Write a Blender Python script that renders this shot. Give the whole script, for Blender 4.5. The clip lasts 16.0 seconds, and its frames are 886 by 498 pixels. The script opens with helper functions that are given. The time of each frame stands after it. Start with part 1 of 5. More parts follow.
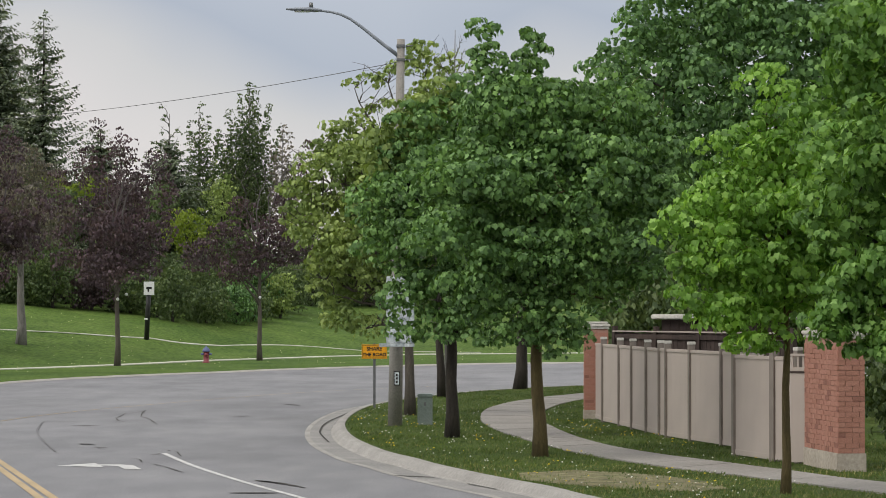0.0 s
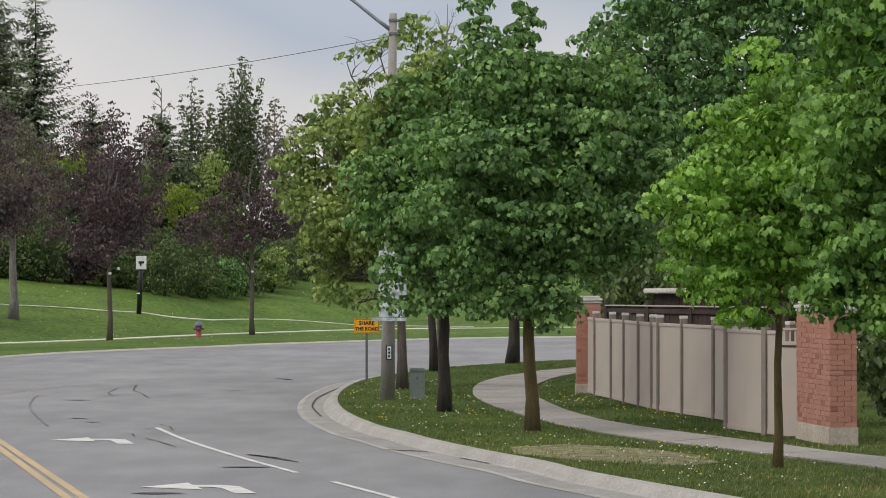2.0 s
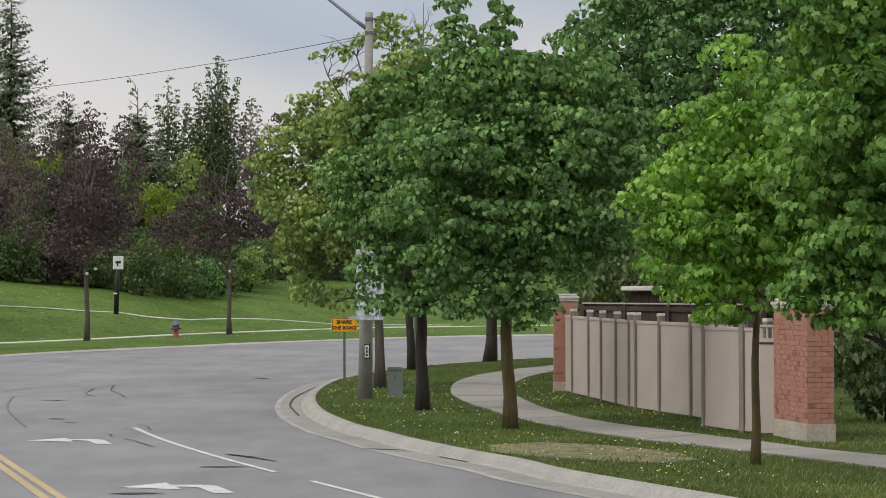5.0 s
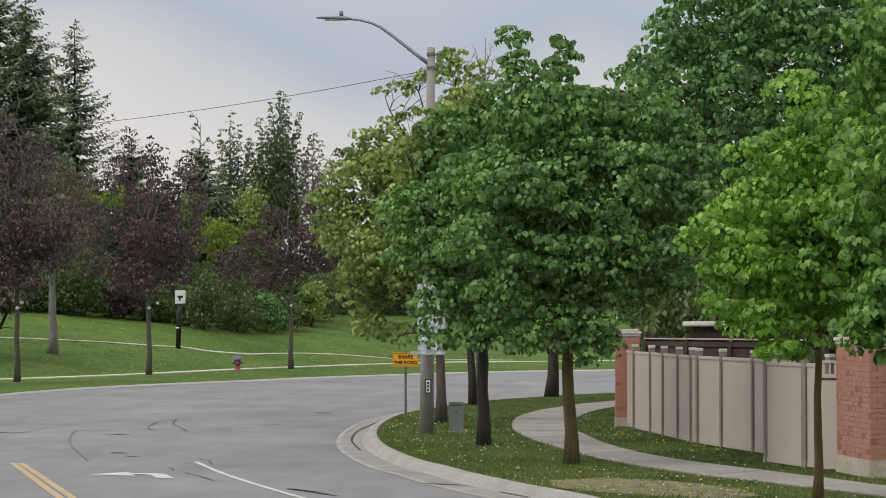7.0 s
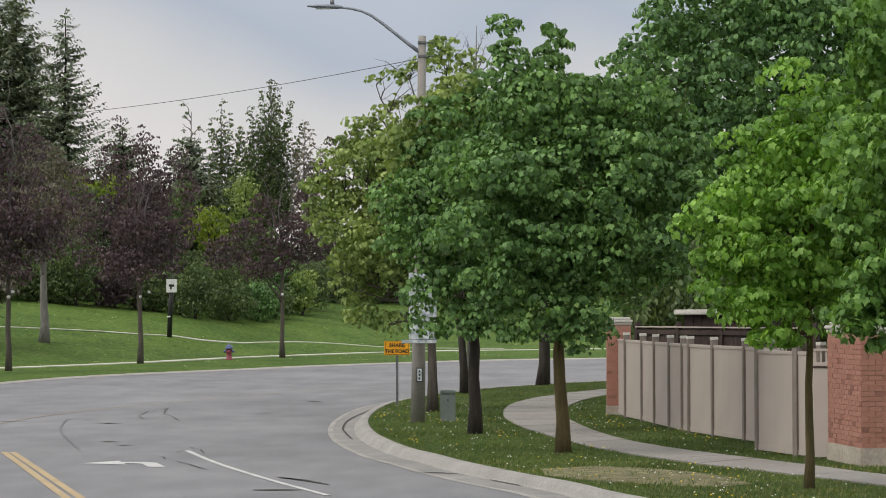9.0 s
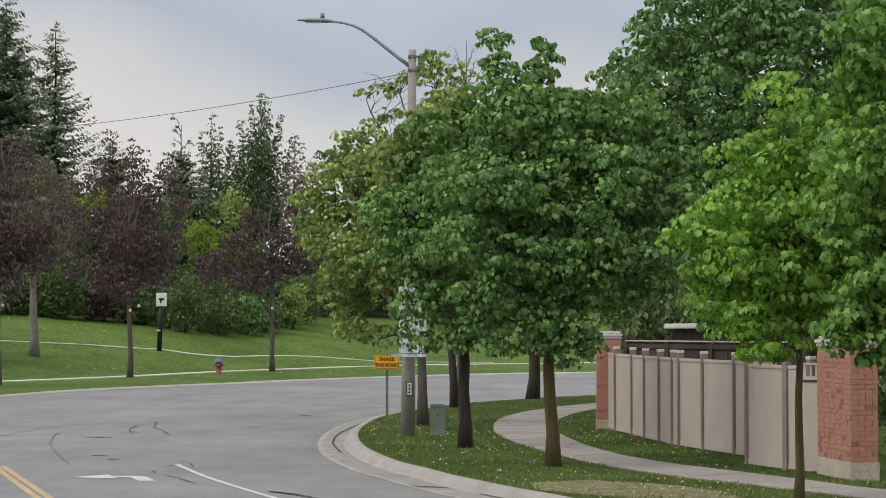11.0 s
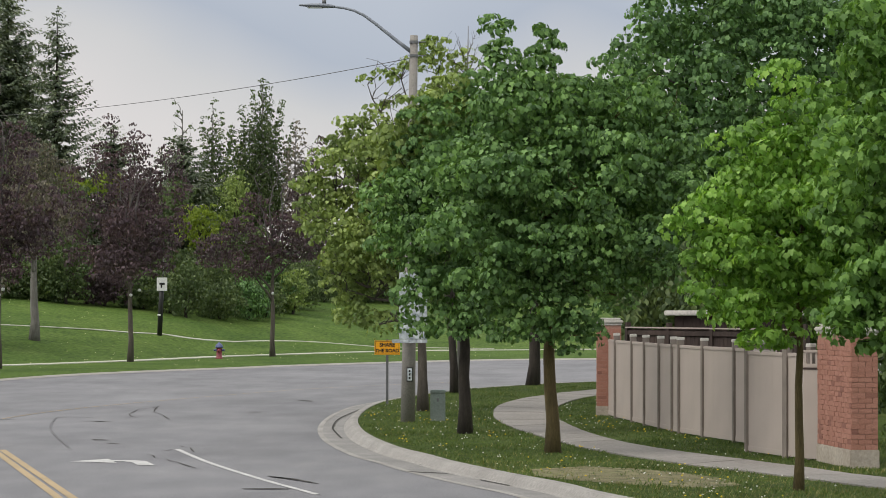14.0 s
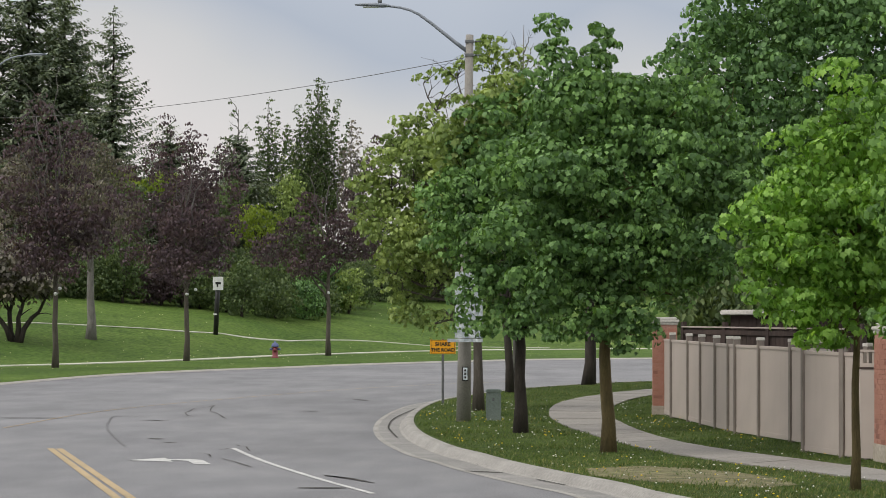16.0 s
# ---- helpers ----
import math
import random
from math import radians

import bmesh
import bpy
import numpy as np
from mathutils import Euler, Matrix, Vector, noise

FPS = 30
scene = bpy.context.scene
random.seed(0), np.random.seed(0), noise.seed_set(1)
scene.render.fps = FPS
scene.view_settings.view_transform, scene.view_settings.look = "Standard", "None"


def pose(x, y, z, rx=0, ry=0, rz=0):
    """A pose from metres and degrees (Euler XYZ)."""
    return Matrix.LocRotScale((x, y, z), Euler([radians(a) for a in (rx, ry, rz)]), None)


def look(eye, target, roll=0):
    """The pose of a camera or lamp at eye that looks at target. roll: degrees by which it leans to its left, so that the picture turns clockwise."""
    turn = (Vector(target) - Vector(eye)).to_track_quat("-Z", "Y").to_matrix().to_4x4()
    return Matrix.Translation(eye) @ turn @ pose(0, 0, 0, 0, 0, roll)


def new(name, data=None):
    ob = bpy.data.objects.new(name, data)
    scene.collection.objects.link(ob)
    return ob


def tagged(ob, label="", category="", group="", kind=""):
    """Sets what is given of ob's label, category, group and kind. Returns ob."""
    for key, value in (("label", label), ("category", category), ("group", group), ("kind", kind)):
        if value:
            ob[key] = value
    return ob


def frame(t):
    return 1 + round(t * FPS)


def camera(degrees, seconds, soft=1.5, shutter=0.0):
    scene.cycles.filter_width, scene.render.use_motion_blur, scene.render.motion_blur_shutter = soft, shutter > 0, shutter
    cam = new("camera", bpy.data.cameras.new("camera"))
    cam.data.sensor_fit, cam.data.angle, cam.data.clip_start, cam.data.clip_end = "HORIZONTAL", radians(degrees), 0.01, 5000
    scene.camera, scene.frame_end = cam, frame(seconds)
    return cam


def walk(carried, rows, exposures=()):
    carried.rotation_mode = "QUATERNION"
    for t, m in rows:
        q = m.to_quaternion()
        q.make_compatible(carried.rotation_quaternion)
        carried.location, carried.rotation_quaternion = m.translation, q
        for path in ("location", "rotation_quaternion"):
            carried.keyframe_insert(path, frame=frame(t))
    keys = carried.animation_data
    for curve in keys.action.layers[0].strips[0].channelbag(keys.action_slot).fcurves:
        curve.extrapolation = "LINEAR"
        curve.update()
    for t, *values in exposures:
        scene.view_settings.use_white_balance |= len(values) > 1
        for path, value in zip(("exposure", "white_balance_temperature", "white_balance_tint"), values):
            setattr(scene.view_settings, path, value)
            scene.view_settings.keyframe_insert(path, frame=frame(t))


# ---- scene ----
# ---------------------------------------------------------------- camera
EYE = (0.0, 0.0, 2.4)
cam = camera(17.82, 16.0, soft=0.75, shutter=0.4)


def aim(turn, tilt, lean):
    """Camera pose: turn to the right, tilt upwards, lean to the left, in degrees."""
    return pose(*EYE) @ pose(0, 0, 0, 0, 0, -turn) @ pose(0, 0, 0, 90 + tilt) @ pose(0, 0, 0, 0, 0, lean)


walk(cam, [(t, aim(a, b, c)) for t, a, b, c in (
    (0.0, 0.000, 1.203, 0.000), (0.5, -0.063, 1.105, -0.039), (1.0, 0.036, 1.077, -0.040), (1.5, 0.156, 0.932, -0.063),
    (2.0, 0.156, 0.681, -0.021), (2.5, 0.228, 0.764, -0.010), (3.0, 0.483, 0.814, 0.004), (5.5, 0.549, 0.632, -0.354),
    (6.0, 0.253, 0.913, -0.335), (6.5, -0.282, 1.283, -0.255), (7.0, -0.626, 1.363, -0.172), (7.5, -0.766, 1.127, -0.134),
    (8.0, -0.785, 1.082, -0.162), (8.5, -0.733, 0.991, -0.138), (9.0, -0.450, 1.130, -0.233), (11.5, -0.119, 1.413, -0.190),
    (12.0, 0.088, 1.337, -0.237), (12.5, -0.042, 1.095, -0.258), (13.0, -0.150, 1.187, -0.153), (13.5, -0.253, 1.264, -0.067),
    (14.0, -0.262, 1.124, 0.046), (14.5, -0.435, 1.240, 0.107), (15.0, -0.771, 1.399, 0.057), (15.5, -1.106, 1.195, 0.014),
    (16.0, -1.390, 1.109, 0.062))], exposures=((0.0, 0.28), (16.0, 0.28)))

# ---------------------------------------------------------------- world and light
world = bpy.data.worlds.new("overcast_sky")
scene.world = world
world.use_nodes = True
wn, wl = world.node_tree.nodes, world.node_tree.links
wn.clear()
w_out, w_bg = wn.new("ShaderNodeOutputWorld"), wn.new("ShaderNodeBackground")
w_sky = wn.new("ShaderNodeTexSky")
w_sky.sky_type, w_sky.sun_disc = "NISHITA", False
w_sky.sun_elevation, w_sky.sun_rotation = radians(49), radians(-122)
w_dim = wn.new("ShaderNodeMix")
w_dim.data_type, w_dim.blend_type = "RGBA", "MULTIPLY"
w_dim.inputs[0].default_value = 1.0
w_dim.inputs[7].default_value = (0.10, 0.10, 0.10, 1)
w_co, w_sep, w_ramp = wn.new("ShaderNodeTexCoord"), wn.new("ShaderNodeSeparateXYZ"), wn.new("ShaderNodeValToRGB")
w_noise = wn.new("ShaderNodeTexNoise")
w_noise.inputs["Scale"].default_value, w_noise.inputs["Detail"].default_value = 5.0, 3.0
w_add = wn.new("ShaderNodeMath")
w_add.operation = "MULTIPLY_ADD"
w_add.inputs[1].default_value = 0.12
el = w_ramp.color_ramp.elements
el[0].position, el[0].color = 0.03, (0.615, 0.57, 0.575, 1)
el[1].position, el[1].color = 0.30, (0.86, 0.85, 0.84, 1)
for at, colour in ((0.125, (0.60, 0.572, 0.568, 1)), (0.148, (0.52, 0.515, 0.52, 1)), (0.172, (0.365, 0.40, 0.47, 1)), (0.22, (0.5, 0.53, 0.58, 1))):
    el.new(at).color = colour
w_mix = wn.new("ShaderNodeMix")
w_mix.data_type = "RGBA"
w_mix.inputs[0].default_value = 0.93
wl.new(w_co.outputs["Generated"], w_sep.inputs[0])
wl.new(w_co.outputs["Generated"], w_noise.inputs["Vector"])
wl.new(w_noise.outputs["Fac"], w_add.inputs[0])
wl.new(w_sep.outputs["Z"], w_add.inputs[2])
wl.new(w_add.outputs[0], w_ramp.inputs[0])
wl.new(w_sky.outputs[0], w_dim.inputs[6])
wl.new(w_dim.outputs[2], w_mix.inputs[6])
wl.new(w_ramp.outputs[0], w_mix.inputs[7])
wl.new(w_mix.outputs[2], w_bg.inputs[0])
wl.new(w_bg.outputs[0], w_out.inputs[0])
w_bg.inputs[1].default_value = 1.01

sun = new("sun", bpy.data.lights.new("sun", "SUN"))
sun.data.energy, sun.data.angle, sun.data.color = 1.4, radians(40), (1.0, 0.95, 0.86)
sun.matrix_world = look((-42, 4, 56), (0, 30, 0))


# ---------------------------------------------------------------- materials
class Nodes:
    """A small builder for one procedural material."""

    def __init__(self, name):
        self.mat = bpy.data.materials.new(name)
        self.mat.use_nodes = True
        self.n, self.l = self.mat.node_tree.nodes, self.mat.node_tree.links
        self.b = self.n["Principled BSDF"]
        self.co = self.n.new("ShaderNodeTexCoord")

    def noise(self, scale, detail=4.0, stretch=None, where="Object"):
        t = self.n.new("ShaderNodeTexNoise")
        t.inputs["Scale"].default_value, t.inputs["Detail"].default_value = scale, detail
        src = self.co.outputs[where]
        if stretch:
            m = self.n.new("ShaderNodeMapping")
            m.inputs["Scale"].default_value = stretch
            self.l.new(src, m.inputs[0])
            src = m.outputs[0]
        self.l.new(src, t.inputs["Vector"])
        return t.outputs["Fac"]

    def ramp(self, fac, *stops):
        r = self.n.new("ShaderNodeValToRGB")
        e = r.color_ramp.elements
        e[0].position, e[0].color = stops[0][0], (*stops[0][1], 1)
        e[1].position, e[1].color = stops[-1][0], (*stops[-1][1], 1)
        for at, c in stops[1:-1]:
            e.new(at).color = (*c, 1)
        self.l.new(fac, r.inputs[0])
        return r.outputs[0]

    def mix(self, a, b, fac, kind="MIX"):
        m = self.n.new("ShaderNodeMix")
        m.data_type, m.blend_type = "RGBA", kind
        for v, i in ((fac, 0), (a, 6), (b, 7)):
            if isinstance(v, (int, float)):
                m.inputs[i].default_value = v
            elif isinstance(v, tuple):
                m.inputs[i].default_value = (*v, 1)
            else:
                self.l.new(v, m.inputs[i])
        return m.outputs[2]

    def bump(self, height, strength, distance=0.02):
        b = self.n.new("ShaderNodeBump")
        b.inputs["Strength"].default_value, b.inputs["Distance"].default_value = strength, distance
        self.l.new(height, b.inputs["Height"])
        self.l.new(b.outputs[0], self.b.inputs["Normal"])

    def done(self, colour, rough=0.8, metal=0.0, spec=0.4):
        if isinstance(colour, tuple):
            self.b.inputs["Base Color"].default_value = (*colour, 1)
        else:
            self.l.new(colour, self.b.inputs["Base Color"])
        self.b.inputs["Roughness"].default_value, self.b.inputs["Metallic"].default_value = rough, metal
        self.b.inputs["Specular IOR Level"].default_value = spec
        return self.mat


def surface(name, dark, light, scale, fine, rough=0.8, bump=0.3, metal=0.0, stretch=None, depth=0.01, spec=0.4):
    """Two scales of colour variation and fine relief."""
    m = Nodes(name)
    big = m.ramp(m.noise(scale, 5, stretch), (0.3, dark), (0.7, light))
    soft = 0.06 if not bump else 0.25
    small = m.ramp(m.noise(fine, 3, stretch), (0.25, (1 - soft,) * 3), (0.75, (1 + soft * 0.6,) * 3))
    if bump:
        m.bump(m.noise(fine, 3, stretch), bump, depth)
    return m.done(m.mix(big, small, 1.0, "MULTIPLY"), rough, metal, spec)


def leaf_material(name, dark, mid, light, glow=0.24, clump=0.9, gloss=0.48):
    """Leaves: each leaf its own shade, clumps of slightly other colour, light let through."""
    m = Nodes(name)
    geo = m.n.new("ShaderNodeNewGeometry")
    own = m.ramp(geo.outputs["Random Per Island"], (0.0, dark), (0.5, mid), (1.0, light))
    zone = m.ramp(m.noise(clump, 2), (0.3, (0.64, 0.70, 0.68)), (0.7, (1.26, 1.22, 1.15)))
    colour = m.mix(own, zone, 1.0, "MULTIPLY")
    m.done(colour, gloss, 0.0, 0.3)
    thin = m.n.new("ShaderNodeBsdfTranslucent")
    m.l.new(m.mix(colour, (1.25, 1.25, 0.55), 1.0, "MULTIPLY"), thin.inputs[0])
    both = m.n.new("ShaderNodeMixShader")
    both.inputs[0].default_value = glow
    m.l.new(m.b.outputs[0], both.inputs[1])
    m.l.new(thin.outputs[0], both.inputs[2])
    m.l.new(both.outputs[0], m.n["Material Output"].inputs[0])
    return m.mat


def asphalt_material():
    m = Nodes("asphalt")
    base = m.ramp(m.noise(0.16, 5), (0.3, (0.190, 0.191, 0.204)), (0.7, (0.238, 0.239, 0.252)))
    worn = m.ramp(m.noise(0.5, 6, (1.0, 0.22, 1.0)), (0.35, (0.9, 0.9, 0.9)), (0.65, (1.05, 1.05, 1.05)))
    patch = m.ramp(m.noise(1.3, 8, (1.0, 0.35, 1.0)), (0.35, (0.90, 0.90, 0.91)), (0.55, (1.0, 1.0, 1.0)), (0.72, (1.10, 1.095, 1.09)))
    grit = m.ramp(m.noise(38.0, 2), (0.3, (0.80, 0.80, 0.80)), (0.7, (1.14, 1.14, 1.14)))
    m.bump(m.noise(70.0, 2), 0.35, 0.01)
    return m.done(m.mix(m.mix(m.mix(base, worn, 1.0, "MULTIPLY"), patch, 1.0, "MULTIPLY"), grit, 1.0, "MULTIPLY"), 0.86, 0.0, 0.3)


def grass_material(name, a, b, c):
    m = Nodes(name)
    base = m.ramp(m.noise(0.45, 6), (0.25, a), (0.5, b), (0.8, c))
    broad = m.ramp(m.noise(0.09, 4), (0.35, (0.82, 0.86, 0.85)), (0.65, (1.15, 1.1, 1.1)))
    tuft = m.ramp(m.noise(5.0, 6), (0.3, (0.5, 0.54, 0.5)), (0.7, (1.38, 1.32, 1.3)))
    m.bump(m.noise(30.0, 4), 0.8, 0.05)
    return m.done(m.mix(m.mix(base, broad, 1.0, "MULTIPLY"), tuft, 1.0, "MULTIPLY"), 0.9, 0.0, 0.12)


def brick_material():
    m = Nodes("red_brick")
    info = m.n.new("ShaderNodeObjectInfo")
    own = m.ramp(info.outputs["Random"], (0.0, (0.25, 0.115, 0.09)), (0.06, (0.28, 0.13, 0.10)), (0.09, (0.37, 0.178, 0.132)), (0.6, (0.395, 0.192, 0.145)), (1.0, (0.42, 0.21, 0.16)))
    grain = m.ramp(m.noise(60.0, 3), (0.3, (0.8, 0.8, 0.8)), (0.7, (1.12, 1.12, 1.12)))
    m.bump(m.noise(90.0, 3), 0.5, 0.004)
    return m.done(m.mix(own, grain, 1.0, "MULTIPLY"), 0.88)


ASPHALT = asphalt_material()
GUTTER = surface("gutter_concrete", (0.22, 0.215, 0.21), (0.30, 0.29, 0.28), 1.2, 22, 0.9, 0.4)
CONCRETE = surface("kerb_concrete", (0.26, 0.25, 0.235), (0.37, 0.355, 0.335), 0.9, 22, 0.9, 0.4)
PALE_KERB = surface("pale_kerb_concrete", (0.36, 0.34, 0.31), (0.45, 0.43, 0.395), 0.9, 22, 0.9, 0.3)
WALKWAY = surface("footpath_concrete", (0.235, 0.22, 0.203), (0.305, 0.287, 0.267), 0.6, 18, 0.9, 0.3)
PALE_PATH = surface("pale_path", (0.46, 0.46, 0.38), (0.58, 0.58, 0.49), 0.6, 8, 0.9, 0.3)
POLE_CONCRETE = surface("pole_concrete", (0.235, 0.222, 0.205), (0.31, 0.294, 0.272), 1.5, 40, 0.85, 0.3)
SOIL_GRASS = grass_material("verge_grass", (0.048, 0.072, 0.018), (0.066, 0.104, 0.024), (0.105, 0.135, 0.04))
LAWN_GRASS = grass_material("lawn_grass", (0.066, 0.118, 0.027), (0.09, 0.155, 0.033), (0.128, 0.192, 0.05))
DRY_GRASS = grass_material("worn_ground", (0.16, 0.15, 0.09), (0.22, 0.21, 0.13), (0.14, 0.17, 0.06))
BLADES = leaf_material("grass_blades", (0.052, 0.085, 0.02), (0.082, 0.134, 0.03), (0.148, 0.195, 0.056), 0.25, 0.5)
LEAF_MAPLE = leaf_material("maple_leaves", (0.062, 0.128, 0.044), (0.118, 0.225, 0.072), (0.235, 0.4, 0.135))
LEAF_DEEP = leaf_material("deep_green_leaves", (0.06, 0.125, 0.048), (0.112, 0.215, 0.078), (0.21, 0.365, 0.138))
LEAF_BRIGHT = leaf_material("bright_maple_leaves", (0.108, 0.215, 0.04), (0.21, 0.39, 0.08), (0.355, 0.56, 0.15), 0.42)
LEAF_OLIVE = leaf_material("olive_leaves", (0.14, 0.2, 0.06), (0.22, 0.3, 0.09), (0.35, 0.44, 0.155))
LEAF_PURPLE = leaf_material("purple_maple_leaves", (0.06, 0.039, 0.053), (0.092, 0.06, 0.08), (0.145, 0.103, 0.125), 0.25)
STRAW = leaf_material("dry_grass_blades", (0.16, 0.15, 0.06), (0.24, 0.23, 0.10), (0.36, 0.34, 0.18), 0.25, 0.5)
LEAF_FRESH = leaf_material("fresh_maple_leaves", (0.078, 0.165, 0.04), (0.145, 0.28, 0.07), (0.265, 0.44, 0.13), 0.37)
LEAF_GREY = leaf_material("bronze_grey_leaves", (0.11, 0.095, 0.092), (0.17, 0.15, 0.138), (0.25, 0.23, 0.19), 0.25)
LEAF_LIME = leaf_material("lime_leaves", (0.13, 0.19, 0.025), (0.20, 0.27, 0.038), (0.27, 0.34, 0.06), 0.35)
LEAF_WOOD = leaf_material("woodland_leaves", (0.055, 0.088, 0.038), (0.095, 0.14, 0.056), (0.155, 0.205, 0.085), 0.25)
NEEDLES = leaf_material("spruce_needles", (0.085, 0.11, 0.078), (0.135, 0.17, 0.112), (0.205, 0.245, 0.16), 0.15)
TWIG_GREY = surface("mauve_grey_twigs", (0.10, 0.088, 0.085), (0.165, 0.148, 0.145), 3.0, 25, 0.95, 0.5, stretch=(3, 3, 0.8))
BARK = surface("maple_bark", (0.025, 0.021, 0.018), (0.055, 0.046, 0.037), 3.0, 22, 0.95, 0.9, stretch=(3, 3, 0.6), depth=0.03)
BARK_MOSSY = surface("mossy_bark", (0.075, 0.058, 0.025), (0.15, 0.115, 0.05), 2.5, 22, 0.95, 0.9, stretch=(3, 3, 0.6), depth=0.03)
BARK_PARK = surface("brown_grey_bark", (0.07, 0.06, 0.05), (0.125, 0.11, 0.092), 3.0, 22, 0.95, 0.7, stretch=(3, 3, 0.6), depth=0.02)
BARK_GREY = surface("grey_bark", (0.14, 0.13, 0.12), (0.25, 0.24, 0.225), 3.0, 25, 0.95, 0.7, stretch=(3, 3, 0.8), depth=0.02)
VINYL = surface("taupe_vinyl", (0.40, 0.345, 0.313), (0.45, 0.388, 0.352), 0.7, 1.6, 0.6, 0.0)
# the fence vinyl again, with the posts' shaded side put into its colour
VINYL_SHADE = surface("taupe_post_shade", (0.19, 0.162, 0.145), (0.25, 0.215, 0.19), 0.9, 12, 0.6, 0.08, stretch=(1, 1, 0.3))
OLD_WOOD = surface("dark_stained_wood", (0.035, 0.025, 0.023), (0.075, 0.052, 0.045), 1.5, 18, 0.85, 0.4, stretch=(1, 1, 0.15))
BRICK = brick_material()
MORTAR = surface("mortar", (0.37, 0.205, 0.158), (0.41, 0.235, 0.185), 3, 40, 0.95, 0.4)
CAPSTONE = surface("cap_stone", (0.52, 0.50, 0.465), (0.66, 0.64, 0.60), 1.5, 25, 0.85, 0.3)
FOOTING = surface("footing_concrete", (0.36, 0.31, 0.26), (0.47, 0.42, 0.36), 2.0, 20, 0.92, 0.4)
ALUMINIUM = surface("brushed_aluminium", (0.22, 0.245, 0.285), (0.29, 0.315, 0.36), 3, 60, 0.5, 0.05, 0.25)
STEEL = surface("galvanised_steel", (0.15, 0.155, 0.16), (0.22, 0.225, 0.23), 5, 50, 0.5, 0.1, 0.6)
# silver sheet; blotches of blue-grey and white paint in reflections of trees and sky
SIGN_BACK = surface("sign_face_painted_reflections", (0.30, 0.35, 0.40), (0.80, 0.85, 0.88), 9, 24, 0.3, 0.02, 0.2)
AMBER = surface("amber_reflective", (0.85, 0.38, 0.01), (0.92, 0.44, 0.018), 4, 60, 0.45, 0.02)
BLACK = surface("black_paint", (0.012, 0.012, 0.013), (0.022, 0.022, 0.022), 4, 40, 0.5, 0.05)
WHITE = surface("white_sheet", (0.68, 0.69, 0.70), (0.80, 0.80, 0.80), 4, 40, 0.5, 0.02)
ROAD_WHITE = surface("white_road_paint", (0.44, 0.44, 0.44), (0.58, 0.58, 0.57), 3.0, 30, 0.8, 0.3)
ROAD_YELLOW = surface("yellow_road_paint", (0.36, 0.28, 0.165), (0.46, 0.345, 0.20), 1.5, 25, 0.8, 0.3)
TAR = surface("crack_sealer", (0.055, 0.053, 0.05), (0.10, 0.097, 0.092), 4, 40, 0.95, 0.2, spec=0.1)
SKID = surface("worn_dark_asphalt", (0.175, 0.175, 0.184), (0.215, 0.216, 0.226), 0.8, 30, 0.95, 0.2, spec=0.1)
HYDRANT_RED = surface("faded_red_paint", (0.20, 0.04, 0.055), (0.29, 0.065, 0.08), 6, 60, 0.5, 0.1)
HYDRANT_BLUE = surface("blue_paint", (0.09, 0.11, 0.25), (0.13, 0.155, 0.32), 6, 60, 0.5, 0.1)
BOX_GREEN = surface("grey_green_paint", (0.20, 0.245, 0.225), (0.25, 0.295, 0.275), 2, 30, 0.6, 0.1)
WIRE = surface("cable_sheath", (0.08, 0.08, 0.08), (0.11, 0.11, 0.11), 2, 20, 0.6, 0.0)
FLOWER = surface("dandelion_yellow", (0.70, 0.50, 0.02), (0.85, 0.62, 0.03), 9, 90, 0.7, 0.0)
PALE_FLOWER = surface("pale_flower", (0.50, 0.50, 0.26), (0.62, 0.62, 0.36), 9, 90, 0.9, 0.0)
CLOCK = surface("dandelion_white", (0.60, 0.60, 0.55), (0.78, 0.78, 0.72), 9, 90, 0.9, 0.0)
LENS = surface("lamp_lens", (0.55, 0.57, 0.58), (0.65, 0.67, 0.68), 9, 90, 0.2, 0.0)


# ---------------------------------------------------------------- mesh helpers
def mesh_of(name, verts, faces, material, smooth=False):
    me = bpy.data.meshes.new(name)
    me.from_pydata([tuple(v) for v in verts], [], [tuple(f) for f in faces])
    me.materials.append(material)
    if smooth:
        me.polygons.foreach_set("use_smooth", [True] * len(me.polygons))
    me.update()
    return me


def part(name, bm, material, parent=None, label="", smooth=False):
    """Link a bmesh, or mesh data, as one mesh object under a thing."""
    if isinstance(bm, bmesh.types.BMesh):
        me = bpy.data.meshes.new(name)
        bmesh.ops.recalc_face_normals(bm, faces=bm.faces[:])
        bm.to_mesh(me)
        bm.free()
        me.materials.append(material)
        if smooth:
            me.polygons.foreach_set("use_smooth", [True] * len(me.polygons))
    else:
        me = bm
    ob = new(name, me)
    ob.parent = parent
    return tagged(ob, label)


def thing(name, at, label, category, group="", turn=0.0):
    ob = new(name)
    ob.empty_display_size = 0.2
    ob.matrix_world = pose(*at, 0, 0, turn)
    return tagged(ob, label, category, group)


def box(bm, x0, x1, y0, y1, z0, z1, bevel=0.0):
    got = bmesh.ops.create_cube(bm, size=1.0)["verts"]
    for v in got:
        v.co = Vector(((x0 + x1) / 2 + v.co.x * (x1 - x0), (y0 + y1) / 2 + v.co.y * (y1 - y0), (z0 + z1) / 2 + v.co.z * (z1 - z0)))
    if bevel:
        edges = list({e for v in got for e in v.link_edges})
        bmesh.ops.bevel(bm, geom=edges, offset=bevel, segments=2, affect="EDGES")
    return bm


def boxed(*a, bevel=0.0):
    return box(bmesh.new(), *a, bevel=bevel)


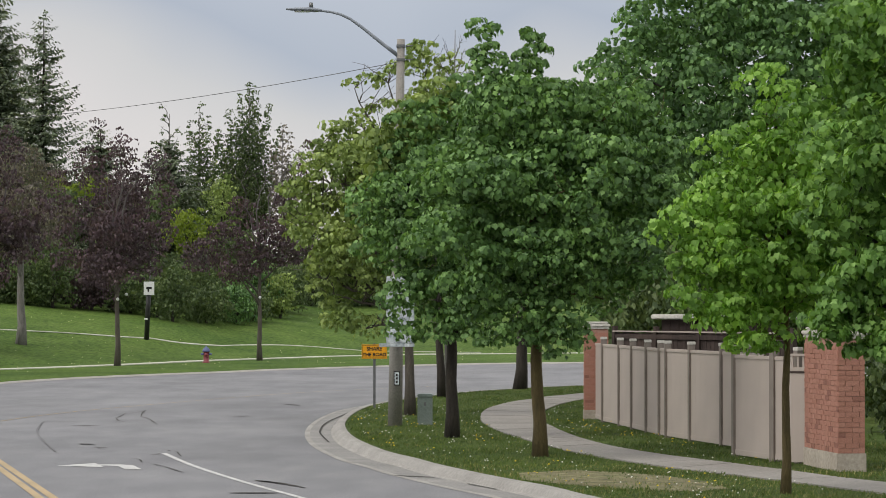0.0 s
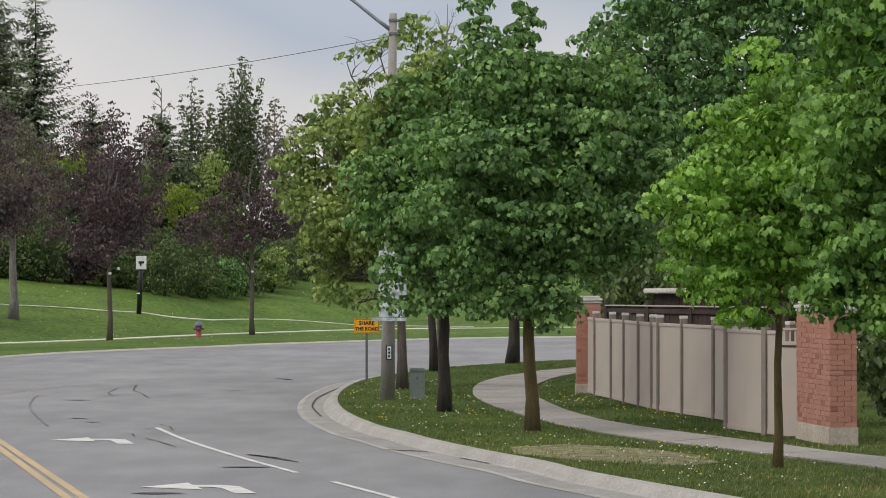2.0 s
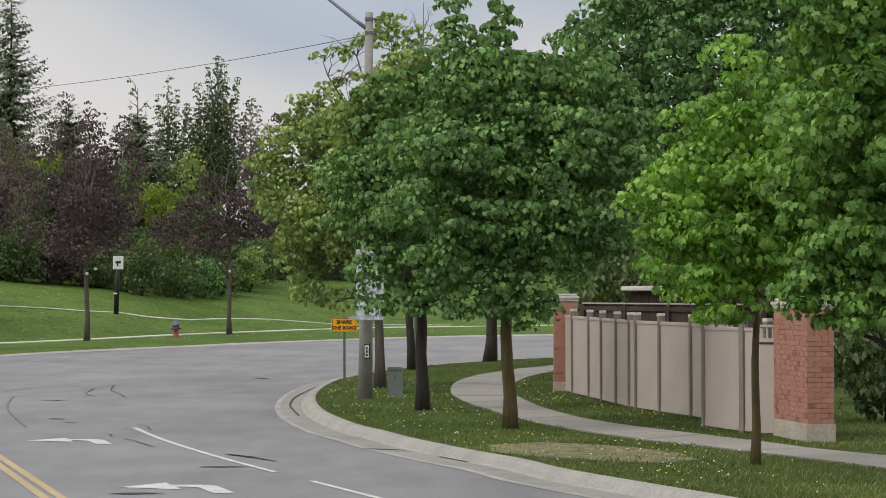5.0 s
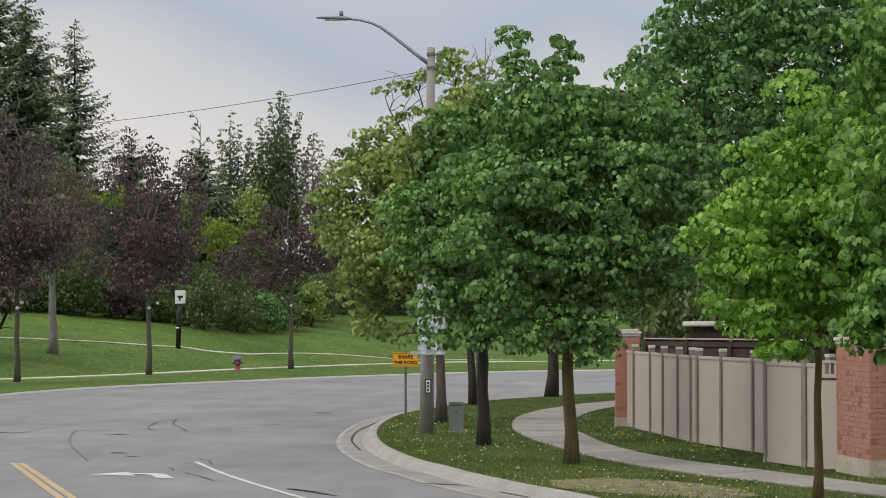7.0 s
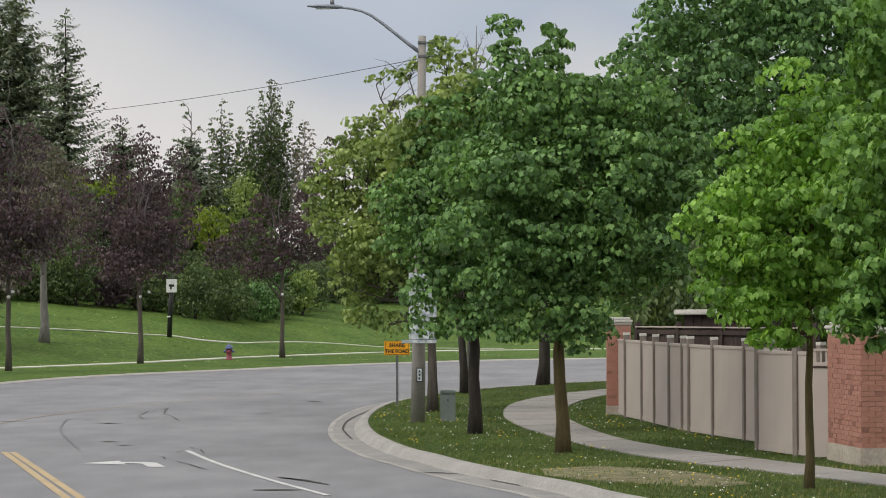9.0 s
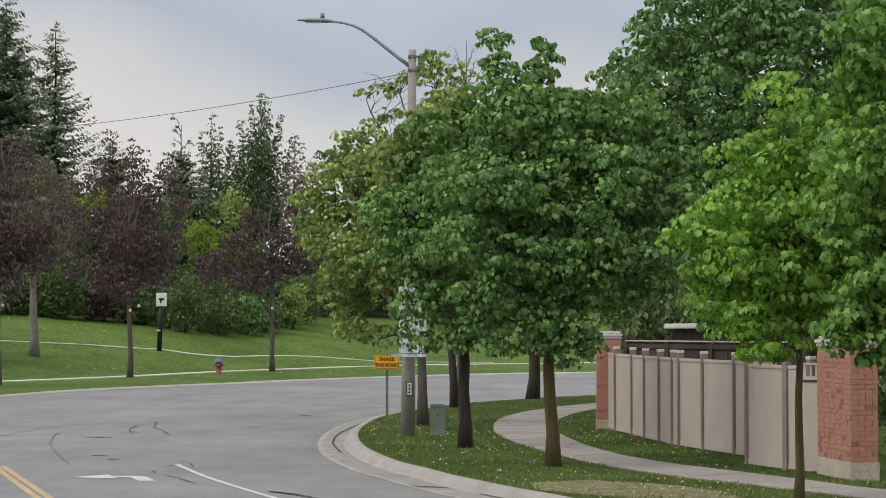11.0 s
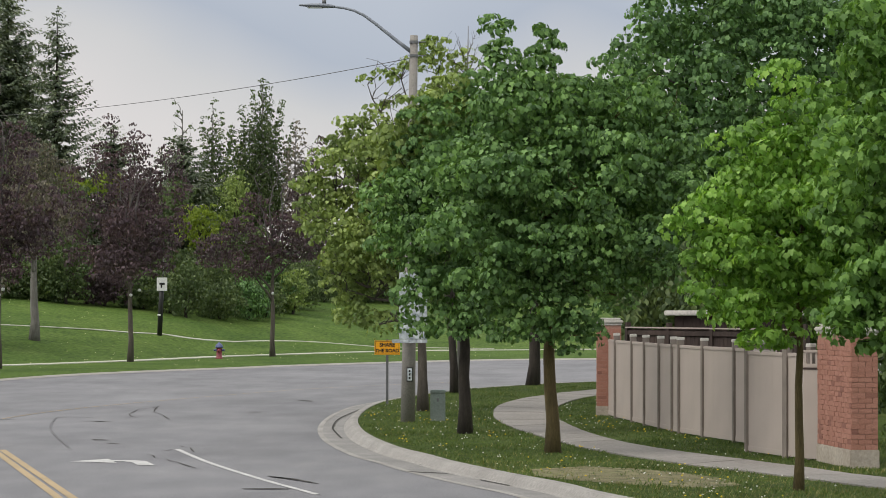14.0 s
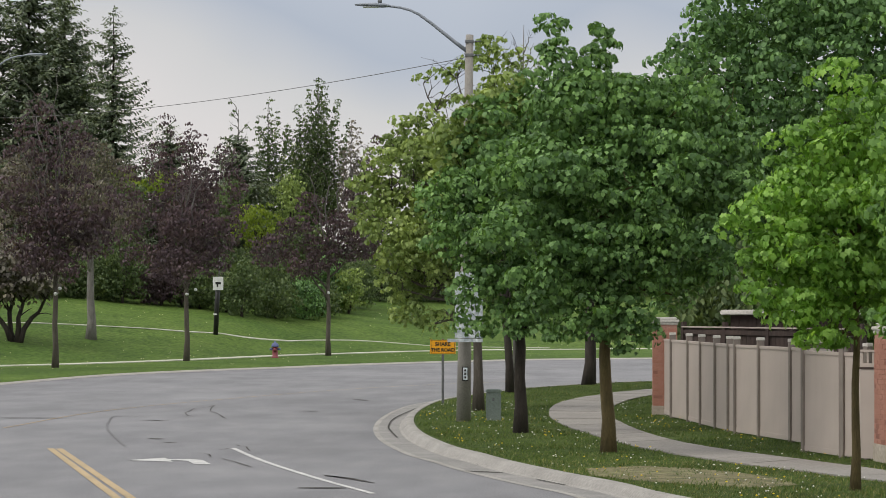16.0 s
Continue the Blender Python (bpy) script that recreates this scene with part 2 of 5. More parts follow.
def tube_data(points, radii, sides=8, cap=True):
    """Verts and faces of a tube through points, with a radius at each."""
    pts = [Vector(p) for p in points]
    verts, faces = [], []
    side = None
    for i, p in enumerate(pts):
        d = (pts[min(i + 1, len(pts) - 1)] - pts[max(i - 1, 0)]).normalized()
        ref = side if side is not None else (Vector((1, 0, 0)) if abs(d.x) < 0.9 else Vector((0, 1, 0)))
        v = d.cross(ref).normalized()
        u = v.cross(d).normalized()
        side = u
        for k in range(sides):
            a = 2 * math.pi * k / sides
            verts.append(p + (u * math.cos(a) + v * math.sin(a)) * radii[i])
    for i in range(len(pts) - 1):
        for k in range(sides):
            a, b = i * sides + k, i * sides + (k + 1) % sides
            faces.append((a, b, b + sides, a + sides))
    if cap:
        faces.append(tuple(range(sides))[::-1])
        faces.append(tuple(range((len(pts) - 1) * sides, len(pts) * sides)))
    return verts, faces


def tube(name, points, radii, material, sides=8):
    v, f = tube_data(points, radii, sides)
    return mesh_of(name, v, f, material, True)


def smooth_line(points, step):
    """A Catmull-Rom line through points, in pieces of about step metres."""
    pts = [Vector(p) for p in points]
    pts = [pts[0] * 2 - pts[1], *pts, pts[-1] * 2 - pts[-2]]
    out = []
    for a, b, c, d in zip(pts, pts[1:], pts[2:], pts[3:]):
        n = max(1, round((c - b).length / step))
        for i in range(n):
            t = i / n
            out.append(0.5 * ((2 * b) + (c - a) * t + (2 * a - 5 * b + 4 * c - d) * t * t + (3 * b - a - 3 * c + d) * t ** 3))
    out.append(pts[-2])
    return out


def offsets(line):
    """Unit vectors to the left of a flat line."""
    out = []
    for i in range(len(line)):
        d = line[min(i + 1, len(line) - 1)] - line[max(i - 1, 0)]
        out.append(Vector((-d.y, d.x)).normalized())
    return out


def sweep(name, line, profile, material, heights=None):
    """Sweep a profile of (to the left, up) along a flat line."""
    n, k = offsets(line), len(profile)
    verts = [(p.x + o.x * a, p.y + o.y * a, b + (heights(p.x + o.x * a, p.y + o.y * a) if heights else 0)) for p, o in zip(line, n) for a, b in profile]
    faces = [(i * k + j, i * k + j + 1, (i + 1) * k + j + 1, (i + 1) * k + j) for i in range(len(line) - 1) for j in range(k - 1)]
    return mesh_of(name, verts, faces, material)


def filled(name, outline, z, material):
    """A flat sheet that fills an outline."""
    from mathutils.geometry import tessellate_polygon
    pts = [Vector((p[0], p[1], z)) for p in outline]
    tris = tessellate_polygon([pts])
    me = mesh_of(name, pts, tris, material)
    bm = bmesh.new()
    bm.from_mesh(me)
    bmesh.ops.recalc_face_normals(bm, faces=bm.faces[:])
    if sum(f.normal.z for f in bm.faces) < 0:
        bmesh.ops.reverse_faces(bm, faces=bm.faces[:])
    bm.to_mesh(me)
    bm.free()
    return me


# ---------------------------------------------------------------- ground, road, kerbs, paths
ROAD_Z = -0.13
NEAR_KERB = smooth_line([(16, -6), (11.5, 6), (8.3, 16), (5.6, 24.5), (3.4, 31.2), (1.95, 35.6), (1.42, 37.9), (0.74, 40.1), (-0.06, 43.1), (-0.52, 45.3), (-1.02, 47.5),
                         (-1.67, 52.2), (-2.03, 57.1), (-2.13, 62.1), (-1.98, 67.5), (-1.6, 71.5), (-0.37, 77.5), (1.5, 83), (4.6, 88), (13, 94), (45, 102)], 0.6)
FAR_KERB = smooth_line([(-34, -30), (-27, 25), (-22.5, 50), (-18.3, 72), (-15.95, 86.6), (-15.0, 93.3), (-13.9, 98.7), (-12.4, 103), (-10.7, 106.8), (-8.9, 110.2), (-6.1, 116.3), (0.4, 126),
                        (6.4, 130), (18, 134), (60, 140)], 0.8)


def lawn_height(x, y):
    """The park rises behind the far footpath."""
    knots = ((-60, 70), (-22, 112), (-14, 124), (-11, 133), (-4, 144), (4, 149), (20, 153), (80, 158))
    start = next(((b[1] - a[1]) * (x - a[0]) / (b[0] - a[0]) + a[1] for a, b in zip(knots, knots[1:]) if a[0] <= x <= b[0]), 158)
    s = max(0.0, y - start)
    return 4.4 * math.tanh(0.085 * s * min(1.0, 0.45 + s / 25) / 4.2) + 0.05 * math.sin(x * 0.31 + y * 0.11) * min(1, s / 10)


def build_ground():
    flat = mesh_of("ground", [(-3000, -3000, -0.3), (3000, -3000, -0.3), (3000, 3000, -0.3), (-3000, 3000, -0.3)], [(0, 1, 2, 3)], LAWN_GRASS)
    tagged(part("ground", flat, LAWN_GRASS), "flat green grassland reaching the horizon", "ground", kind="structure")
    left = [(p.x, p.y) for p in FAR_KERB]
    right = [(p.x, p.y) for p in NEAR_KERB]
    road = filled("road", right + left[::-1], ROAD_Z, ASPHALT)
    tagged(part("road", road, ASPHALT), "weathered grey asphalt road curving round a corner", "road", kind="structure")
    verge = filled("verge", right + [(45, -6)], 0.0, SOIL_GRASS)
    tagged(part("verge", verge, SOIL_GRASS), "green grass verge with dandelions beside the road", "grass verge", kind="structure")
    # the park lawn, a grid from the far kerb outwards
    verts, faces, cols, rows = [], [], [], 64
    for p in FAR_KERB:
        if p.y > 20:
            cols.append(p)
    for p in cols:
        for j in range(rows):
            y = p.y + 0.02 + 260 * (j / (rows - 1)) ** 1.6
            verts.append((p.x - 0.01, y, lawn_height(p.x, y) - 0.075 * math.exp((p.y - y) / 0.8)))
    for i in range(len(cols) - 1):
        for j in range(rows - 1):
            faces.append((i * rows + j, (i + 1) * rows + j, (i + 1) * rows + j + 1, i * rows + j + 1))
    lawn = mesh_of("lawn", verts, faces, LAWN_GRASS, True)
    tagged(part("lawn", lawn, LAWN_GRASS), "sloping green park lawn dotted with dandelions", "lawn", kind="structure")
    # concrete kerbs with their gutters, rounded at the top
    side = ((0.235, ROAD_Z + 0.004), (0.22, ROAD_Z + 0.016), (0.19, ROAD_Z + 0.03), (0.14, -0.03), (0.10, 0.006), (0.04, 0.018), (-0.06, 0.014), (-0.07, -0.1))
    lane = ((0.66, ROAD_Z + 0.004), (0.235, ROAD_Z + 0.008))
    rim = ((0.76, ROAD_Z + 0.005), (0.71, ROAD_Z + 0.009), (0.655, ROAD_Z + 0.009))
    kerb = sweep("kerb", NEAR_KERB, side, CONCRETE)
    tagged(part("kerb", kerb, CONCRETE), "pale concrete kerb with gutter round the corner", "kerb", kind="structure")
    for name, prof, mat, text in (("gutter", lane, GUTTER, "grey concrete gutter along the kerb"), ("gutter_edge", rim, CONCRETE, "pale worn edge of the gutter")):
        tagged(part(name, sweep(name, NEAR_KERB, prof, mat), mat), text, "gutter", kind="structure")
    slim = ((-0.13, ROAD_Z + 0.004), (-0.10, -0.095), (-0.06, -0.07), (0.06, -0.064), (0.08, -0.15))
    far = sweep("kerb", FAR_KERB, slim, PALE_KERB)
    tagged(part("kerb", far, PALE_KERB), "pale concrete kerb along the park side", "kerb", kind="structure")


WALK_LOW = [(13.5, 12.0), (8.9, 25.5), (7.1, 31.8), (5.96, 35.6), (5.4, 37.2), (4.62, 39.3), (4.1, 40.7), (3.44, 42.3), (2.63, 45.0), (2.05, 47.6), (1.5, 51.5), (1.04, 55.5),
            (0.8, 60.4), (0.95, 66), (1.45, 70.6), (2.3, 74.5), (3.5, 78.4), (7, 85), (20, 92)]
WALK_HIGH = [(15.2, 13.0), (10.5, 26.5), (8.6, 32.8), (7.3, 36.0), (6.4, 38.0), (5.6, 39.9), (5.0, 42.0), (4.48, 43.6), (3.74, 45.7), (3.03, 48.6), (2.5, 52.5), (2.25, 56.5), (2.14, 60),
             (2.3, 64.8), (2.7, 69), (3.5, 73.5), (4.6, 77), (8, 83.4), (20, 90)]


def build_paths():
    a, b = WALK_LOW, WALK_HIGH
    tagged(new("footpath"), "curving pale concrete footpath through the verge", "footpath", kind="structure")
    root = bpy.data.objects["footpath"]
    # slabs of about 1.5 m with open joints
    low = []
    for i in range(len(a) - 1):
        d = (Vector(a[i + 1]) - Vector(a[i])).length
        n = max(1, round(d / 1.5))
        for k in range(n):
            low.append((i, k / n))
    def along(pts, i, t):
        p = [Vector(q) for q in pts]
        q0, q1, q2, q3 = p[max(i - 1, 0)], p[i], p[min(i + 1, len(p) - 1)], p[min(i + 2, len(p) - 1)]
        return 0.5 * (2 * q1 + (q2 - q0) * t + (2 * q0 - 5 * q1 + 4 * q2 - q3) * t * t + (3 * q1 - q0 - 3 * q2 + q3) * t ** 3)
    low.append((len(a) - 2, 1.0))
    for s, e in zip(low, low[1:]):
        p, q = along(a, *s), along(b, *s)
        r, u = along(b, *e), along(a, *e)
        mid = (p + q + r + u) / 4
        bm = bmesh.new()
        ring = []
        for c in (p, q, r, u):
            c = c + (mid - c).normalized() * 0.012
            ring.append(c)
        z = 0.02 + random.uniform(-0.004, 0.004)
        bot = [bm.verts.new((c.x, c.y, -0.06)) for c in ring]
        top = [bm.verts.new((c.x, c.y, z)) for c in ring]
        bm.faces.new(top)
        for i in range(4):
            bm.faces.new((bot[i], bot[(i + 1) % 4], top[(i + 1) % 4], top[i]))
        part("slab", bm, WALKWAY, root)
    # far footpaths follow the rising lawn
    for name, pts, half, text in (("park_footpath", [(-40, 84), (-26, 98), (-19.4, 107.5), (-16.8, 112), (-13.7, 119.6), (-10.9, 128.7), (-8.2, 134.8), (-4.1, 142.8), (2, 147.5), (14, 151), (60, 155)], 0.5,
                                   "pale concrete footpath beside the park road"),
                                  ("lawn_path", [(-45, 112), (-30, 122), (-23.2, 127.9), (-18.6, 131.8), (-13.6, 136.6), (-9.9, 142.6), (-6, 146.3), (2, 149.2)], 0.075,
                                   "narrow pale path crossing the sloping lawn")):
        me = sweep(name, smooth_line(pts, 0.7), ((half, 0.0), (half, 0.03), (-half, 0.03), (-half, 0.0)), PALE_PATH, lawn_height)
        tagged(part(name, me, PALE_PATH), text, "footpath", kind="structure")


def strip(name, pts, half, material, z=ROAD_Z + 0.006, step=0.4):
    line = smooth_line(pts, step)
    return sweep(name, line, ((half, z), (-half, z)), material)


def build_markings():
    """Painted lines and arrows, and dark crack repairs."""
    yellow_l, yellow_r = [(-8.02, 49.05), (-5.10, 36.55), (-3.33, 29), (-0.75, 18)], [(-7.86, 49.0), (-4.91, 36.55), (-3.12, 29), (-0.52, 18)]
    for pts in (yellow_l, yellow_r):
        tagged(part("centre_line", strip("centre_line", pts, 0.06, ROAD_YELLOW), ROAD_YELLOW), "faded yellow painted centre line on asphalt", "road marking", "double yellow line", "structure")
    for pts in ([(-4.86, 49.3), (-4.0, 45.4), (-2.9, 41.2), (-1.84, 37.6)], [(-1.3, 35.9), (0.2, 31.0)], [(0.8, 29.2), (2.6, 23.5)]):
        tagged(part("lane_line", strip("lane_line", pts, 0.048, ROAD_WHITE), ROAD_WHITE), "white painted lane line on asphalt", "road marking", "white lane lines", "structure")
    # left-turn arrows: shaft, bend and head
    shape = [(0.07, -0.85), (0.07, 0.35), (-0.1, 0.62), (-0.45, 0.70), (-0.45, 1.12), (-1.14, 0.5), (-0.45, -0.1), (-0.45, 0.36), (-0.3, 0.3), (-0.19, 0.12), (-0.19, -0.85)]
    for x, y, turn in ((-4.98, 45.2, 13), (-2.42, 34.75, 14)):
        me = filled("turn_arrow", shape, 0, ROAD_WHITE)
        ob = tagged(part("turn_arrow", me, ROAD_WHITE), "white painted left-turn arrow on asphalt", "road marking", "turn arrows", "structure")
        ob.matrix_world = pose(x, y, ROAD_Z + 0.006, 0, 0, turn)


build_ground()
build_paths()
build_markings()


# ---------------------------------------------------------------- trees
MAPLE_LEAF = np.array([(0, 0.02), (0.36, -0.06), (0.36, 0.2), (0.6, 0.5), (0.28, 0.62), (0, 1.02), (-0.28, 0.62), (-0.6, 0.5), (-0.36, 0.2), (-0.36, -0.06)])
BROAD_LEAF = np.array([(0, 0), (0.50, 0.12), (0.40, 0.38), (0.52, 0.70), (0, 1.02), (-0.52, 0.70), (-0.40, 0.38), (-0.50, 0.12)])
PLAIN_LEAF = np.array([(0, 0), (0.34, 0.4), (0.05, 1.0), (-0.28, 0.75), (-0.32, 0.3)])


def unit(a):
    return a / np.maximum(np.linalg.norm(a, axis=1, keepdims=True), 1e-6)


def leaf_mesh(name, base, heading, normal, size, outline, material, rng):
    """One mesh of many leaves: each a small folded fan from its stalk."""
    n, k = len(base), len(outline)
    heading = unit(heading)
    side = unit(np.cross(heading, normal))
    up = np.cross(side, heading)
    fold = np.abs(outline[:, 0]) * 0.16 - outline[:, 1] ** 2 * 0.2
    sz = size[:, None, None]
    co = base[:, None, :] + sz * (side[:, None, :] * outline[None, :, 0, None] + heading[:, None, :] * outline[None, :, 1, None] + up[:, None, :] * fold[None, :, None])
    co = co.reshape(-1, 3)
    ring = np.arange(1, k - 1)
    tri = np.stack([np.zeros(k - 2, int), ring, ring + 1], 1)
    tris = (tri[None] + (np.arange(n) * k)[:, None, None]).reshape(-1)
    me = bpy.data.meshes.new(name)
    me.vertices.add(len(co))
    me.vertices.foreach_set("co", co.astype(np.float32).ravel())
    count = n * (k - 2)
    me.loops.add(count * 3)
    me.loops.foreach_set("vertex_index", tris.astype(np.int32))
    me.polygons.add(count)
    me.polygons.foreach_set("loop_start", np.arange(count, dtype=np.int32) * 3)
    me.materials.append(material)
    me.update(calc_edges=True)
    return me


def crown_points(lobes, tufts, rng, shell=0.35, gaps=0.0):
    """Tuft centres near the skin of a set of ellipsoid lobes, and the ways out."""
    L = np.array(lobes, float)
    area = (L[:, 3] * L[:, 4] * L[:, 5]) ** (2 / 3)
    pick = rng.choice(len(L), tufts * 3, p=area / area.sum())
    d = unit(rng.normal(size=(tufts * 3, 3)))
    r = 1.06 - shell * rng.random(tufts * 3) ** 1.6 + rng.normal(size=tufts * 3) * 0.03
    shoot = (rng.random(tufts * 3) < 0.13) & (d[:, 2] > -0.1)
    r = r + shoot * rng.random(tufts * 3) * 0.3
    p = L[pick, :3] + d * L[pick, 3:] * r[:, None]
    p[:, 2] += shoot * 0.25 * L[pick, 5] * rng.random(tufts * 3)
    out = unit(d / L[pick, 3:])
    keep = np.ones(len(p), bool)
    for i, l in enumerate(L):
        inside = (((p - l[:3]) / l[3:]) ** 2).sum(1) < 0.5
        keep &= ~(inside & (pick != i))
    if gaps:
        v = np.array([noise.noise(Vector(q) * 0.9) for q in p])
        keep &= v > -0.6 + gaps
    return p[keep][:tufts], out[keep][:tufts]


def tufted(name, lobes, tufts, per, size, material, seed, outline=MAPLE_LEAF, shell=0.35, spread=0.9, gaps=0.0, droop=0.55):
    """A crown of leaf rosettes, drooping outwards in layers."""
    rng = np.random.default_rng(seed)
    p, out = crown_points(lobes, tufts, rng, shell, gaps)
    n = len(p)
    p, out = np.repeat(p, per, 0), np.repeat(out, per, 0)
    a = rng.random(n * per) * 2 * np.pi
    flat = np.stack([np.cos(a), np.sin(a), np.zeros(n * per)], 1)
    heading = unit(flat + out * np.array((0.7, 0.7, 0.35)))
    dr = droop * (0.35 + 1.1 * rng.random(n * per))
    dirs = heading * np.cos(dr)[:, None]
    dirs[:, 2] -= np.sin(dr)
    up = unit(np.array((0, 0, 1.0)) + out * 0.5 + rng.normal(size=p.shape) * 0.22)
    s = size * (0.65 + 0.6 * rng.random(n * per))
    reach = size * spread * 2.1 * np.sqrt(rng.random(n * per))
    base = p + heading * reach[:, None] + rng.normal(size=p.shape) * size * np.array((0.3, 0.3, 0.16))
    base[:, 2] -= 0.22 * reach ** 2 / size
    return leaf_mesh(name, base, dirs, up, s, outline, material, rng)


def apart(p, gap):
    """Pick points that keep their distance from one another."""
    kept, left = [], np.arange(len(p))
    while len(left):
        i = left[0]
        kept.append(i)
        left = left[((p[left] - p[i]) ** 2).sum(1) > gap * gap]
    return np.array(kept, int)


def clumped(name, lobes, clumps, per, size, material, seed, outline=MAPLE_LEAF, radius=0.28, shell=0.4, gaps=0.0, fill=0.10, flat=0.5):
    """A crown of leafy shoots: each a small dome whose leaves overlap and hang at its rim, with shaded leaves inside."""
    rng = np.random.default_rng(seed)
    slim = [(*l[:3], *(max(0.12, r - 0.28 * radius) for r in l[3:])) for l in lobes]
    p, out = crown_points(slim, clumps * 2, rng, shell, gaps)
    k = apart(p * np.array((1, 1, 1.7)), radius * 0.92)[:clumps]
    p, out = p[k], out[k]
    n = len(p)
    axis = unit(np.array((0, 0, 1.0)) + out * 0.6 + rng.normal(size=p.shape) * 0.2)
    u = unit(np.cross(axis, rng.normal(size=p.shape)))
    v = np.cross(axis, u)
    rad = radius * (0.45 + 0.85 * rng.random(n))
    p, axis, u, v, rad = (np.repeat(a, per, 0) for a in (p, axis, u, v, rad))
    m = n * per
    c = 1 - 1.0 * rng.random(m)
    sn, ph = np.sqrt(np.maximum(0, 1 - c * c)), rng.random(m) * 2 * np.pi
    rim = u * np.cos(ph)[:, None] + v * np.sin(ph)[:, None]
    d = axis * c[:, None] + rim * sn[:, None]
    way = unit(rim * c[:, None] - axis * sn[:, None] + np.array((0, 0, -0.2)) + rng.normal(size=d.shape) * 0.22)
    face = unit(d * 0.8 + np.array((0, 0, 0.75)) + rng.normal(size=d.shape) * 0.2)
    s = size * (0.6 + 0.65 * rng.random(m))
    base = p + d * rad[:, None] * np.array((1, 1, flat)) * (0.82 + 0.26 * rng.random((m, 1))) + rng.normal(size=d.shape) * size * 0.14 - way * s[:, None] * 0.4
    extra = int(m * fill)
    if extra:
        L = np.array(lobes, float)
        vol = L[:, 3] * L[:, 4] * L[:, 5]
        w = L[rng.choice(len(L), extra, p=vol / vol.sum())]
        q = w[:, :3] + unit(rng.normal(size=(extra, 3))) * w[:, 3:] * (0.8 * rng.random((extra, 1)) ** 0.4)
        base = np.concatenate([base, q])
        way = np.concatenate([way, rng.normal(size=(extra, 3)) + np.array((0, 0, -0.5))])
        face = np.concatenate([face, rng.normal(size=(extra, 3)) * 0.5 + np.array((0, 0, 1.0))])
        s = np.concatenate([s, size * (0.7 + 0.5 * rng.random(extra))])
    return leaf_mesh(name, base, way, face, s, outline, material, rng)


def auto_lobes(cx, cy, cz, rx, ry, rz, count, seed, small=0.42, fill=0.6):
    """An uneven rounded crown: a core and bulges round it."""
    rng = random.Random(seed)
    lobes = [(cx, cy, cz, rx * fill, ry * fill, rz * fill)]
    for i in range(count):
        h = 1 - 2 * (i + 0.5) / count
        a = i * 2.399 + rng.uniform(-0.4, 0.4)
        w = math.sqrt(1 - h * h)
        k = small * rng.uniform(0.75, 1.2)
        q = 1.0 - k * 0.9
        lobes.append((cx + rx * q * w * math.cos(a), cy + ry * q * w * math.sin(a), cz + rz * q * h, rx * k, ry * k, min(rx, rz) * k * 0.95))
    return lobes


def trunk_mesh(name, height, r0, r1, lean, material, seed, flare=1.3):
    rng = random.Random(seed)
    pts, rad = [], []
    for i in range(9):
        t = i / 8
        pts.append((lean[0] * t ** 1.3 + rng.uniform(-1, 1) * r0 * 0.25 * (0 < i), lean[1] * t + rng.uniform(-1, 1) * r0 * 0.25 * (0 < i), height * t - 0.06 * (i == 0)))
        rad.append(0.9 * (r0 + (r1 - r0) * t) * (1 + (flare - 1) * math.exp(-t * height * 5)))
    return tube(name, pts, rad, material, 10)


def add_limb(name, root, start, end, r, material, seed, twigs=4):
    """A crooked limb, and its twigs as parts of it."""
    rng = random.Random(seed)
    a, b = Vector(start), Vector(end)
    L = (b - a).length

    def bent(p, q, n, w):
        return [p.lerp(q, i / n) + Vector((rng.uniform(-w, w), rng.uniform(-w, w), rng.uniform(-w, w) + w * math.sin(math.pi * i / n))) * (0 < i < n) for i in range(n + 1)]

    line = bent(a, b, 5, L * 0.06)
    limb = part(name, tube(name, line, [r * (1 - 0.75 * i / 5) for i in range(6)], material, 6), material, root)
    for k in range(twigs):
        s = line[rng.randint(2, 5)]
        e = s + Vector((rng.uniform(-1, 1), rng.uniform(-1, 1), rng.uniform(0.1, 0.9))).normalized() * L * rng.uniform(0.25, 0.5)
        part("twig", tube("twig", bent(s, e, 3, L * 0.03), [r * 0.28, r * 0.22, r * 0.15, r * 0.08], material, 4), material, limb)
    return limb


